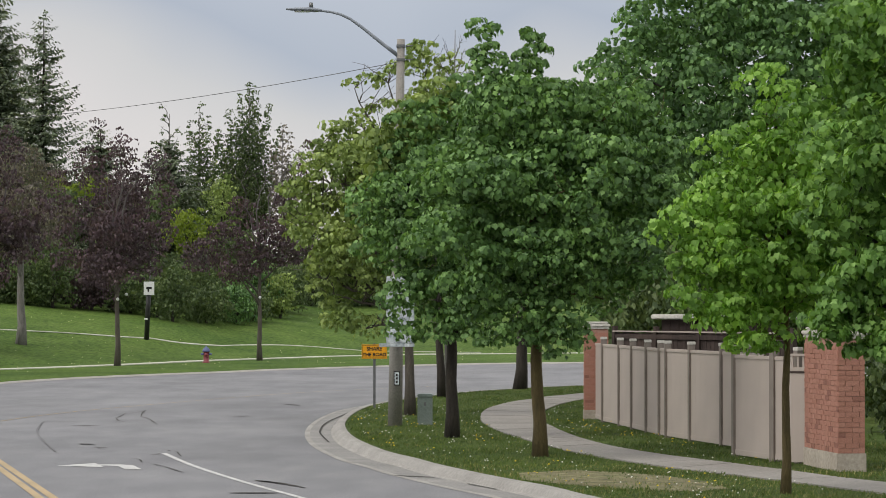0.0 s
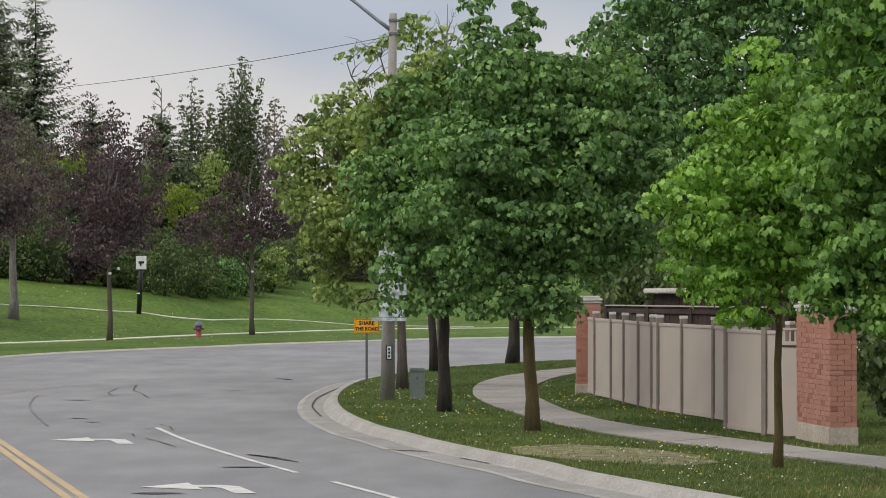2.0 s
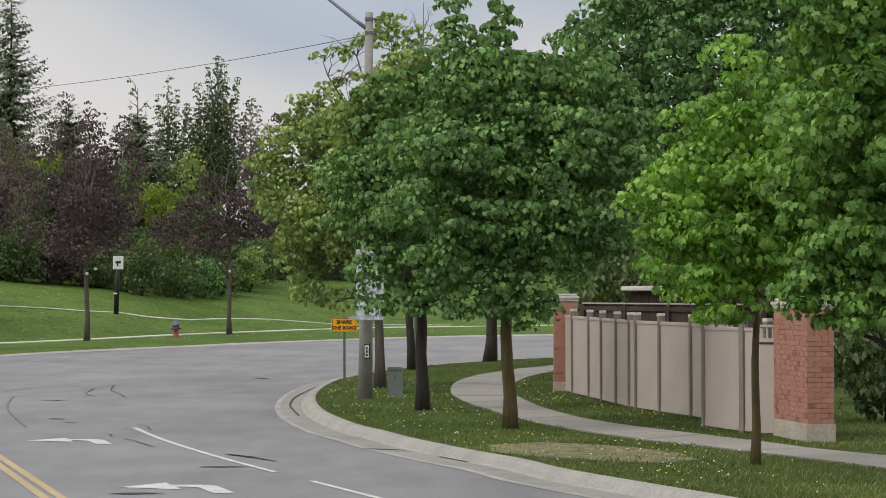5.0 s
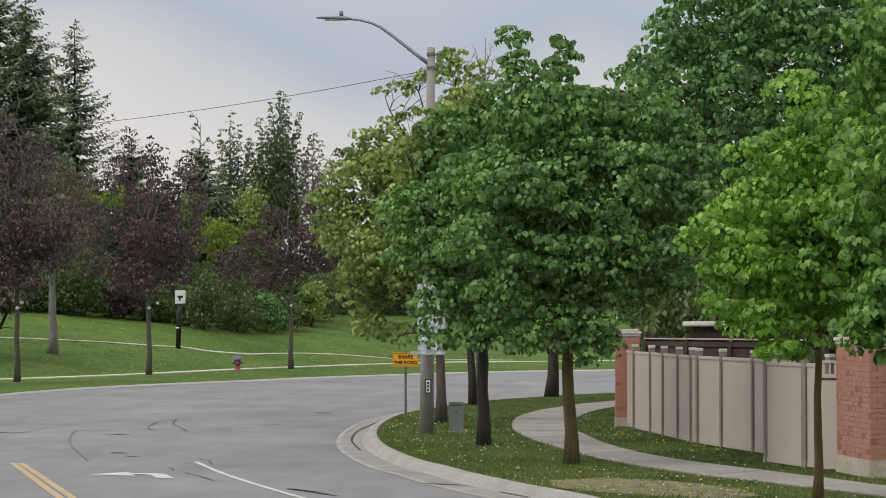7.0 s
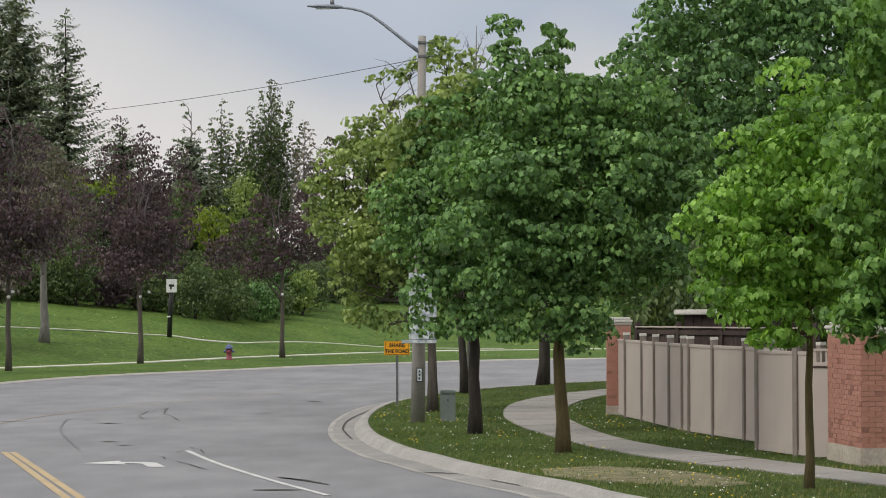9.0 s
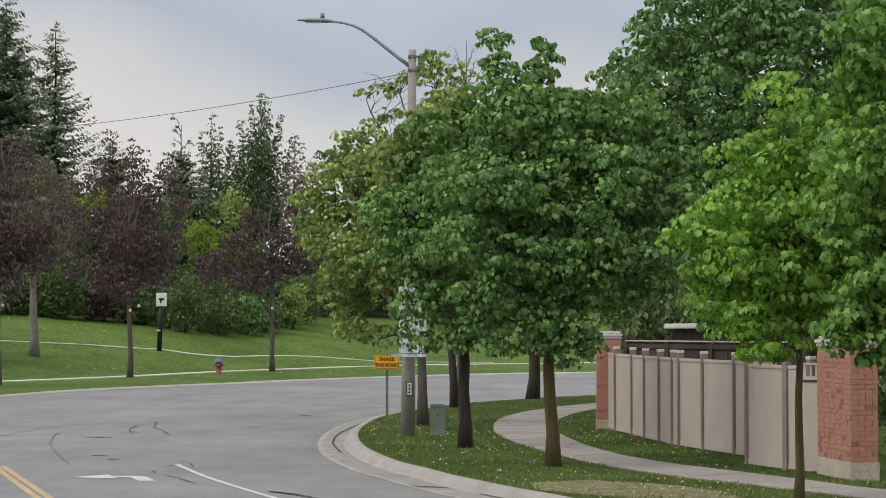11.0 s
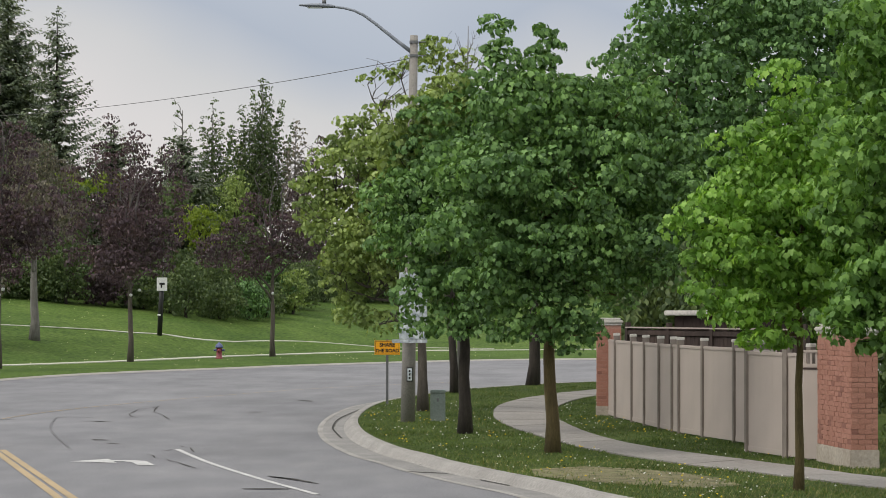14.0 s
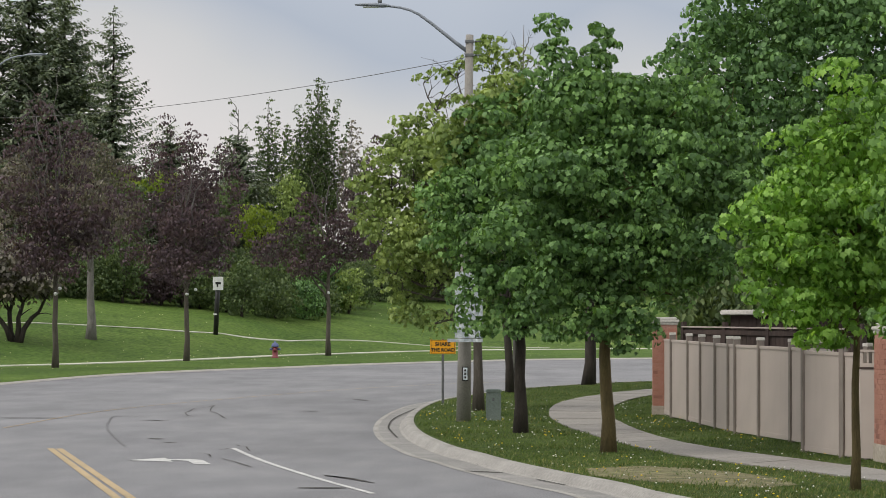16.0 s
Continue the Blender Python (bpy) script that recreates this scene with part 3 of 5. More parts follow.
def tree(name, at, label, lobes, leaves, trunk, bark, clumps, per, size, seed, group="", outline=MAPLE_LEAF, radius=0.28, shell=0.4, gaps=0.0,
         fork=0.35, limbs=6, twigs=4, fill=0.12, extra=(), boughs=(), bough_bark=None):
    """A broad-leaved tree: trunk = (height, radius at the foot, at the top, lean x, lean y); extra crowns = (lobes, leaves, clumps, per, size)."""
    root = thing(name, at, label, "tree", group)
    h, r0, r1, lx, ly = trunk
    part("trunk", trunk_mesh("trunk", h, r0, r1, (lx, ly), bark, seed), bark, root)
    order = sorted(lobes[1:] or lobes, key=lambda l: l[2])
    limbs = min(limbs, len(order))
    for i in range(limbs):
        l = order[round(i * (len(order) - 1) / max(1, limbs - 1))]
        t = fork + (1 - fork) * i / max(1, limbs - 1) * 0.95
        start = (lx * t ** 1.3, ly * t, h * t)
        add_limb("limb", root, start, l[:3], r0 * (0.55 - 0.3 * t), bark, seed * 31 + i, twigs)
    for i, (start, end, r) in enumerate(boughs):
        add_limb("limb", root, start, end, r, bough_bark or bark, seed * 57 + i, 5)
    crown = part("crown", clumped("crown", lobes, clumps, per, size, leaves, seed, outline, radius, shell, gaps, fill), leaves, root)
    for j, (lob, mat, nt, pr, sz) in enumerate(extra):
        part("crown", clumped("crown", lob, nt, pr, sz, mat, seed + 7 + j, outline, radius * 0.8, 0.9, 0, 0), mat, root)
    return root, crown


SWAYING = []
STREET = "maples along the verge"
PARK = "purple maples beside the park road"


def build_street_trees():
    # bright young maple by the brick wall
    lobes = [(-0.15, 0.1, 2.9, 0.8, 0.8, 0.7), (-0.75, -0.2, 2.35, 0.5, 0.5, 0.32), (0.42, -0.2, 2.65, 0.42, 0.45, 0.3), (-1.05, 0.1, 2.95, 0.48, 0.5, 0.36), (-1.42, 0, 3.42, 0.30, 0.34, 0.22), (-1.15, -0.2, 2.5, 0.3, 0.3, 0.2),
             (0.8, 0, 3.2, 0.7, 0.7, 0.6), (-0.65, 0, 3.7, 0.58, 0.6, 0.42), (0.35, 0.1, 4.0, 0.6, 0.6, 0.55), (-0.88, 0.1, 4.3, 0.24, 0.26, 0.42), (-0.3, 0, 4.4, 0.42, 0.45, 0.45), (-0.05, -0.6, 3.6, 0.5, 0.4, 0.35),
             (-0.22, 0, 5.1, 0.2, 0.22, 0.5), (0.15, 0.1, 4.85, 0.26, 0.28, 0.42), (-0.4, -0.3, 1.98, 0.4, 0.4, 0.2), (-0.5, -0.75, 3.1, 0.5, 0.35, 0.36), (0.15, -0.7, 2.8, 0.45, 0.35, 0.3), (0.75, -0.4, 4.2, 0.4, 0.4, 0.4)]
    SWAYING.append((tree("maple_tree", (4.43, 36.6, 0), "young maple with bright yellow-green leaves on the verge", lobes, LEAF_BRIGHT, (3.6, 0.068, 0.03, 0.05, 0.0), BARK_MOSSY, 1000, 54, 0.083, 11, STREET, radius=0.28, shell=0.45, fork=0.56, gaps=0.27)[1], 0.9))
    # the big overhanging maple at the edge
    lobes = auto_lobes(-0.2, 0, 4.35, 1.6, 1.6, 2.7, 24, 5, 0.34, 0.55) + [(-0.7, -0.2, 2.75, 0.45, 0.5, 0.4), (-0.3, -0.5, 2.1, 0.4, 0.4, 0.35), (-1.1, -0.2, 2.6, 0.38, 0.4, 0.33), (-0.62, -0.4, 2.05, 0.38, 0.4, 0.33), (-0.9, 0, 5.6, 0.6, 0.6, 0.6), (-1.35, -0.3, 2.25, 0.32, 0.35, 0.3), (-1.0, -0.3, 1.95, 0.3, 0.3, 0.24)]
    SWAYING.append((tree("maple_tree", (6.05, 34.0, 0), "leafy green maple overhanging the footpath", lobes, LEAF_FRESH, (3.6, 0.11, 0.05, 0.0, 0.0), BARK, 1000, 50, 0.09, 12, STREET, radius=0.29, shell=0.45, gaps=0.3,
                         extra=[([(-1.3, -0.3, 2.25, 0.36, 0.35, 0.34), (-0.95, -0.3, 1.98, 0.32, 0.3, 0.28), (-1.1, -0.3, 2.7, 0.4, 0.4, 0.4)], LEAF_FRESH, 60, 40, 0.09)])[1], 0.7))
    # the broad maple with the mossy trunk
    lobes = [(-0.1, 0.3, 4.3, 1.35, 1.35, 1.6), (-0.5, 0, 5.55, 0.66, 0.8, 0.6), (0.5, 0, 5.45, 0.5, 0.7, 0.6), (1.2, 0.2, 5.6, 0.5, 0.7, 0.72), (1.8, 0.2, 5.1, 0.42, 0.6, 0.6),
             (1.75, 0, 4.2, 0.6, 0.8, 0.55), (-1.45, -0.2, 4.75, 0.62, 0.8, 0.55), (-0.75, -1.2, 4.45, 0.75, 0.6, 0.42), (0.35, -1.25, 4.25, 0.75, 0.6, 0.42), (1.0, -0.9, 4.7, 0.6, 0.6, 0.4), (-1.4, -0.5, 3.6, 0.7, 0.8, 0.42), (0.95, -0.7, 3.45, 0.7, 0.7, 0.42),
             (-0.3, -1.1, 3.3, 0.8, 0.6, 0.4), (0.42, -0.6, 2.85, 0.6, 0.6, 0.38), (-0.9, -0.5, 2.7, 0.7, 0.7, 0.4), (-0.15, -0.7, 2.35, 0.7, 0.6, 0.35), (0.32, -0.5, 2.15, 0.34, 0.35, 0.2), (-1.95, 0, 4.0, 0.42, 0.5, 0.4), (-0.25, -0.7, 5.1, 0.6, 0.5, 0.4)]
    lobes += [(-0.6, -0.5, 2.05, 0.55, 0.5, 0.36), (0.25, -0.6, 1.85, 0.5, 0.45, 0.3), (1.0, -0.4, 2.55, 0.5, 0.5, 0.4), (1.5, -0.2, 3.15, 0.55, 0.6, 0.45)]
    SWAYING.append((tree("maple_tree", (1.57, 45.8, 0), "broad green maple with a mossy brown trunk", lobes, LEAF_MAPLE, (4.2, 0.125, 0.06, -0.15, 0.0), BARK_MOSSY, 1300, 56, 0.086, 13, STREET, radius=0.31, shell=0.45, gaps=0.33, fork=0.52,
                         extra=[([(-0.85, -0.3, 6.32, 0.27, 0.3, 0.76), (-0.12, 0, 6.26, 0.25, 0.3, 0.72), (-0.5, -0.1, 5.8, 0.4, 0.4, 0.35)], LEAF_MAPLE, 70, 44, 0.086)])[1], 1.0))
    # its neighbour with the dark trunk
    lobes = [(-0.1, 0.2, 4.4, 1.1, 1.2, 1.4), (-1.15, 0, 5.0, 0.55, 0.6, 0.5), (-1.3, -0.1, 4.3, 0.65, 0.6, 0.5), (-1.1, -0.2, 3.55, 0.62, 0.6, 0.5), (-0.6, -0.3, 5.7, 0.55, 0.6, 0.55), (0.2, 0, 6.0, 0.6, 0.6, 0.6),
             (0.9, 0, 5.2, 0.6, 0.7, 0.6), (1.1, 0, 4.2, 0.6, 0.7, 0.6), (-0.5, -0.8, 4.6, 0.6, 0.5, 0.45), (-0.55, -0.6, 3.7, 0.5, 0.5, 0.4), (0.2, -0.8, 3.4, 0.6, 0.5, 0.4), (-0.3, -0.5, 2.8, 0.42, 0.45, 0.33),
             (0.35, -0.4, 2.35, 0.5, 0.5, 0.35), (0.1, -0.4, 1.95, 0.42, 0.45, 0.25), (-0.45, -0.2, 1.95, 0.32, 0.3, 0.34), (-0.92, -0.3, 2.75, 0.3, 0.3, 0.45)]
    lobes += [(0.0, -0.3, 2.2, 0.55, 0.5, 0.4), (0.7, -0.3, 2.6, 0.6, 0.5, 0.45), (1.1, -0.2, 3.2, 0.6, 0.6, 0.5)]
    SWAYING.append((tree("maple_tree", (0.17, 52.6, 0), "green maple with a straight dark trunk", lobes, LEAF_MAPLE, (4.2, 0.135, 0.06, -0.05, 0.0), BARK, 800, 52, 0.09, 14, STREET, radius=0.31, shell=0.45, gaps=0.3, fork=0.52,
                         extra=[([(-0.85, 0, 5.6, 0.4, 0.5, 0.5), (-0.3, 0, 6.2, 0.38, 0.45, 0.6), (-1.3, 0, 5.1, 0.45, 0.5, 0.6)], LEAF_OLIVE, 90, 22, 0.1), ([(-0.98, -0.3, 2.35, 0.22, 0.3, 0.5), (-0.7, -0.3, 2.9, 0.3, 0.3, 0.35)], LEAF_MAPLE, 26, 30, 0.09)])[1], 0.8))
    # thinner olive tree by the lamp post
    lobes = auto_lobes(-1.05, 0, 4.5, 1.75, 1.6, 2.2, 20, 21, 0.33, 0.45) + [(-0.46, 0, 7.7, 0.25, 0.3, 0.3), (-0.97, 0, 7.5, 0.22, 0.3, 0.22), (-1.25, 0, 7.35, 0.2, 0.2, 0.15), (-0.77, 0, 7.0, 0.25, 0.3, 0.25), (-1.1, 0, 6.55, 0.3, 0.3, 0.25),
                                                                         (-1.6, 0, 6.4, 0.3, 0.3, 0.22), (-2.0, 0, 6.05, 0.25, 0.3, 0.2), (-2.55, 0, 5.1, 0.35, 0.4, 0.3), (-2.4, 0, 4.1, 0.35, 0.4, 0.3), (-1.7, 0, 2.6, 0.4, 0.4, 0.3)]
    lobes += [(-1.5, 0, 2.15, 0.4, 0.4, 0.35), (-1.0, 0, 1.95, 0.35, 0.35, 0.3), (-1.9, 0, 3.0, 0.4, 0.4, 0.35)]
    SWAYING.append((tree("maple_tree", (-0.74, 63.5, 0), "thin olive-green maple showing its twigs beside the lamp post", lobes, LEAF_OLIVE, (5.6, 0.13, 0.04, -0.3, 0.0), BARK_PARK, 1300, 24, 0.094, 15, STREET, radius=0.25, shell=0.85, gaps=0.26, limbs=16, twigs=12, fill=0.03)[1], 0.8))
    # leaning trunk farther along
    lobes = auto_lobes(0.0, 0, 6.5, 1.5, 1.6, 2.9, 16, 31, 0.36, 0.5) + [(-0.6, 0, 9.1, 0.4, 0.45, 0.6), (0.4, 0, 8.9, 0.35, 0.45, 0.5)]
    tree("maple_tree", (-0.02, 76.4, 0), "yellow-green maple with a leaning dark trunk", lobes, LEAF_OLIVE, (5.6, 0.13, 0.05, -0.45, 0.0), BARK, 420, 18, 0.12, 16, STREET, radius=0.28, shell=0.8, gaps=0.5, limbs=10, twigs=9, fill=0.03)
    # dark trunk near the path end
    lobes = auto_lobes(2.1, 0, 6.0, 3.1, 2.6, 3.4, 22, 41, 0.33, 0.6)
    tree("maple_tree", (2.28, 83.9, 0), "dark green maple with a thick flared trunk", lobes, LEAF_DEEP, (5.0, 0.2, 0.1, 0.2, 0.0), BARK, 900, 20, 0.155, 17, STREET, BROAD_LEAF, 0.38)
    # the tall dark tree behind the fence
    lobes = auto_lobes(-0.4, 0, 7.2, 4.4, 4.0, 5.0, 34, 51, 0.27, 0.66) + [(-2.6, 0, 3.3, 1.6, 1.5, 1.0), (0.2, -1, 3.2, 1.8, 1.5, 1.0), (2.6, 0, 3.4, 1.8, 1.5, 1.1), (-4.2, 1, 3.5, 1.3, 1.2, 1.0), (-3.3, -0.3, 2.7, 1.3, 1.3, 0.8), (-1.6, -0.6, 2.5, 1.3, 1.2, 0.7), (-3.6, 0, 8.6, 0.7, 0.8, 0.6), (-2.9, 0, 9.6, 0.8, 0.8, 0.7)]
    tree("garden_tree", (8.3, 72.0, 0), "tall dark green maple behind the fence", lobes, LEAF_DEEP, (6.5, 0.26, 0.12, 0.0, 0.0), BARK, 1900, 30, 0.122, 18, "", BROAD_LEAF, 0.4, gaps=0.24, limbs=10, twigs=6)
    lobes = auto_lobes(0, 0, 5.5, 3.0, 3.0, 3.6, 14, 61, 0.4, 0.7)
    tree("garden_tree", (13.0, 66.0, 0), "dark green garden tree behind the fence", lobes, LEAF_DEEP, (5, 0.2, 0.1, 0.0, 0.0), BARK, 600, 16, 0.22, 19, "", BROAD_LEAF, 0.45)
    # bare dead top standing out of the crowns
    root = thing("bare_twigs", (0.1, 79.0, 0), "bare grey dead treetop above the green crowns", "tree")
    part("trunk", tube("trunk", [(0, 0, -0.05), (0.05, 0, 4), (0.22, 0, 8.6), (0.24, 0, 10.2)], [0.09, 0.07, 0.03, 0.008], BARK_GREY, 7), BARK_GREY, root)
    for i, (z, dx, dz) in enumerate(((8.3, 0.45, 0.75), (8.5, -0.5, 0.7), (8.9, 0.3, 0.8), (9.1, -0.28, 0.6), (9.4, 0.2, 0.5), (8.0, -0.35, 0.9))):
        add_limb("limb", root, (0.22, 0, z), (0.22 + dx, 0.1, z + dz), 0.022, BARK_GREY, 500 + i, 5)


def build_park_trees():
    def purple(at, dense, sparse, seed, text, leaves=LEAF_PURPLE, r=0.13, boughs=(), bark=BARK_PARK):
        dense, sparse = ([(l[0] * 1.22, l[1], l[2], l[3] * 0.95, *l[4:]) for l in group] for group in (dense, sparse))
        tree("purple_maple", at, text, dense, leaves, (max(l[2] for l in dense), r, 0.05, 0.0, 0.0), bark, 620, 26, 0.125, seed, PARK, PLAIN_LEAF, 0.38, 0.75, 0.36, 0.42, 12, 6, 0.08,
             [(sparse, leaves, 190, 18, 0.12)], boughs, TWIG_GREY)
    for x, y, z in ((-13.5, 117.3, 2.78), (-13.15, 117.35, 2.98), (-8.4, 129.7, 2.9), (-16.95, 104.7, 2.75), (-16.8, 104.75, 2.95)):
        tagged(part("reflector", tube("reflector", [(x, y - 0.03, z), (x, y + 0.12, z)], [0.07, 0.06], WHITE, 8), WHITE), "small white reflector disc on a tree trunk", "reflector", "reflectors on trunks")
    purple((-13.55, 117.6, 0), [(0, 0, 5.2, 1.4, 1.5, 1.2), (-1.5, 0, 5.6, 0.75, 0.8, 0.9), (1.3, 0, 5.6, 0.75, 0.8, 1.1), (-1.9, 0, 6.6, 0.55, 0.7, 0.6), (1.7, 0, 7.0, 0.5, 0.6, 0.9), (-0.3, -0.8, 4.0, 1.2, 0.8, 0.8), (0.9, -0.4, 4.2, 0.8, 0.7, 0.8), (-1.6, 0, 4.4, 0.7, 0.7, 0.7)],
           [(-0.9, 0, 8.2, 0.7, 0.7, 1.0), (0.2, 0, 8.6, 0.6, 0.6, 0.9), (-0.75, 0, 9.8, 0.3, 0.35, 0.6), (0.0, 0, 9.5, 0.25, 0.3, 0.5), (1.3, 0, 8.3, 0.55, 0.6, 0.7), (-1.9, 0, 7.7, 0.5, 0.5, 0.6), (0.6, 0, 7.3, 0.7, 0.7, 0.8)],
           101, "purple-leaved maple with pale bare inner branches on the lawn", boughs=[((0.05, -0.3, 5.3), (-0.6, -0.9, 7.7), 0.05), ((0.05, -0.3, 5.3), (0.9, -0.9, 7.7), 0.05), ((0.05, -0.3, 5.4), (0.3, -0.9, 8.1), 0.045)])
    purple((-8.43, 130.0, 0), [(-0.2, 0, 4.7, 1.0, 1.0, 0.9), (-2.0, 0, 4.7, 0.9, 0.9, 0.9), (-1.2, 0, 5.5, 0.9, 0.9, 1.0), (0.9, 0, 5.0, 0.9, 0.9, 0.8), (1.8, 0, 4.9, 0.8, 0.8, 0.7), (0.4, 0, 5.9, 0.9, 0.9, 0.7), (-2.5, 0, 5.0, 0.5, 0.6, 0.6), (-0.9, -0.5, 4.0, 0.9, 0.7, 0.5)],
           [(1.9, 0, 6.6, 0.6, 0.6, 0.6), (1.6, 0, 8.4, 0.35, 0.4, 0.8), (1.9, 0, 9.6, 0.25, 0.3, 0.6), (2.2, 0, 8.9, 0.3, 0.3, 0.4), (0.9, 0, 7.4, 0.5, 0.6, 0.7), (-0.7, 0, 7.0, 0.6, 0.6, 0.6)],
           102, "purple-leaved maple with tall sparse twigs on the lawn", boughs=[((0, -0.2, 5.0), (-0.8, -0.9, 8.2), 0.05), ((0, -0.2, 5.0), (1.0, -0.9, 8.6), 0.05), ((0, -0.2, 5.2), (0.2, -0.9, 9.0), 0.045), ((0.2, 0, 5.5), (1.8, 0, 9.7), 0.04)])
    purple((-17.0, 105.0, 0), [(0, 0, 5.3, 1.3, 1.3, 1.3), (-1.2, 0, 5.0, 0.8, 0.8, 1.0), (1.2, 0, 5.0, 0.8, 0.8, 1.1), (0, -0.5, 3.9, 1.3, 0.9, 0.8), (1.4, 0, 6.2, 0.6, 0.6, 0.8), (-1.4, 0, 6.3, 0.7, 0.7, 0.8)],
           [(0, 0, 7.3, 1.3, 1.2, 1.1), (-0.9, 0, 8.4, 0.9, 0.9, 0.9), (0.6, 0, 8.4, 0.9, 0.9, 0.9), (-0.4, 0, 9.5, 0.6, 0.6, 0.7)],
           103, "large purple-leaved maple with a haze of mauve twigs", boughs=[((0, -0.2, 4.5), (dx, -0.8, z), 0.05) for dx, z in ((-1.3, 8.4), (-0.6, 9.3), (0.0, 9.6), (0.7, 9.0), (1.3, 8.0), (0.3, 8.6))])
    purple((-19.8, 100.0, 0), auto_lobes(0, 0, 5.0, 2.2, 2.2, 2.0, 8, 104, 0.4, 0.6), [(0, 0, 7.4, 1.2, 1.2, 0.9)], 104, "bronze-leaved maple on the park lawn", LEAF_GREY)
    z = lawn_height(-18.9, 126.6)
    purple((-18.9, 126.6, z - 0.05), auto_lobes(0.2, 0, 5.8, 2.2, 2.2, 2.2, 8, 105, 0.4, 0.6), [(0, 0, 7.9, 1.2, 1.2, 0.9)], 105, "bronze-grey tree with a pale grey trunk on the lawn", LEAF_GREY, 0.24, bark=BARK_GREY)
    for x, y, cz, rx, rz, mat, seed, n, text in ((-17.5, 152, 5.0, 2.1, 2.6, LEAF_PURPLE, 106, 300, "dark purple-leaved tree at the wood's edge"), (-20.9, 148, 4.5, 1.9, 2.2, LEAF_WOOD, 107, 300, "green tree at the wood's edge"),
                                                  (-14.1, 156, 4.1, 1.35, 1.5, LEAF_LIME, 108, 240, "lime-green young tree at the wood's edge"), (-23.2, 166, 5.9, 1.4, 1.1, LEAF_LIME, 109, 200, "lime-green tree at the wood's edge"),
                                                  (-20.8, 168, 6.0, 1.2, 1.0, LEAF_LIME, 110, 180, "lime-green tree at the wood's edge"), (-11.9, 166, 2.6, 1.8, 2.0, LEAF_WOOD, 111, 260, "dark green tree at the wood's edge"),
                                                  (-16.6, 165, 4.6, 1.5, 2.4, LEAF_WOOD, 112, 260, "dark green tree at the wood's edge"), (-24.6, 160, 5.6, 2.0, 2.6, LEAF_WOOD, 113, 300, "green tree at the wood's edge"), (-27.6, 158, 5.4, 2.0, 2.6, LEAF_GREY, 114, 300, "bronze-grey tree at the wood's edge"),
                                                  (-13.4, 171, 5.6, 1.2, 2.2, LEAF_OLIVE, 115, 220, "olive-green tree at the wood's edge")):
        h = lawn_height(x, y)
        tree("park_tree", (x, y, h - 0.05), text, auto_lobes(0, 0, cz, rx, rx, rz, 11, seed, 0.42, 0.6), mat, (cz, 0.14, 0.05, 0, 0), BARK, n, 24, 0.165, seed, "trees at the wood's edge", PLAIN_LEAF, 0.45, 0.5, 0.08, 0.3, 5, 4)
    # low many-stemmed tree
    h = lawn_height(-21.5, 122.2)
    root = thing("shrub_tree", (-21.5, 122.2, h - 0.05), "low grey-green tree with several curving stems", "tree")
    for i, (dx, dz) in enumerate(((-1.3, 2.4), (-0.5, 2.8), (0.4, 2.6), (1.4, 2.2))):
        add_limb("stem", root, (0.12 * (i - 1.5), 0, 0), (dx, 0.3 * (i % 2), dz), 0.14, BARK, 140 + i, 5)
    part("crown", tufted("crown", auto_lobes(0, 0, 3.3, 2.0, 1.9, 1.5, 10, 77, 0.4, 0.5), 600, 6, 0.24, LEAF_GREY, 141, PLAIN_LEAF, 0.8, 0.9, 0.3), LEAF_GREY, root)


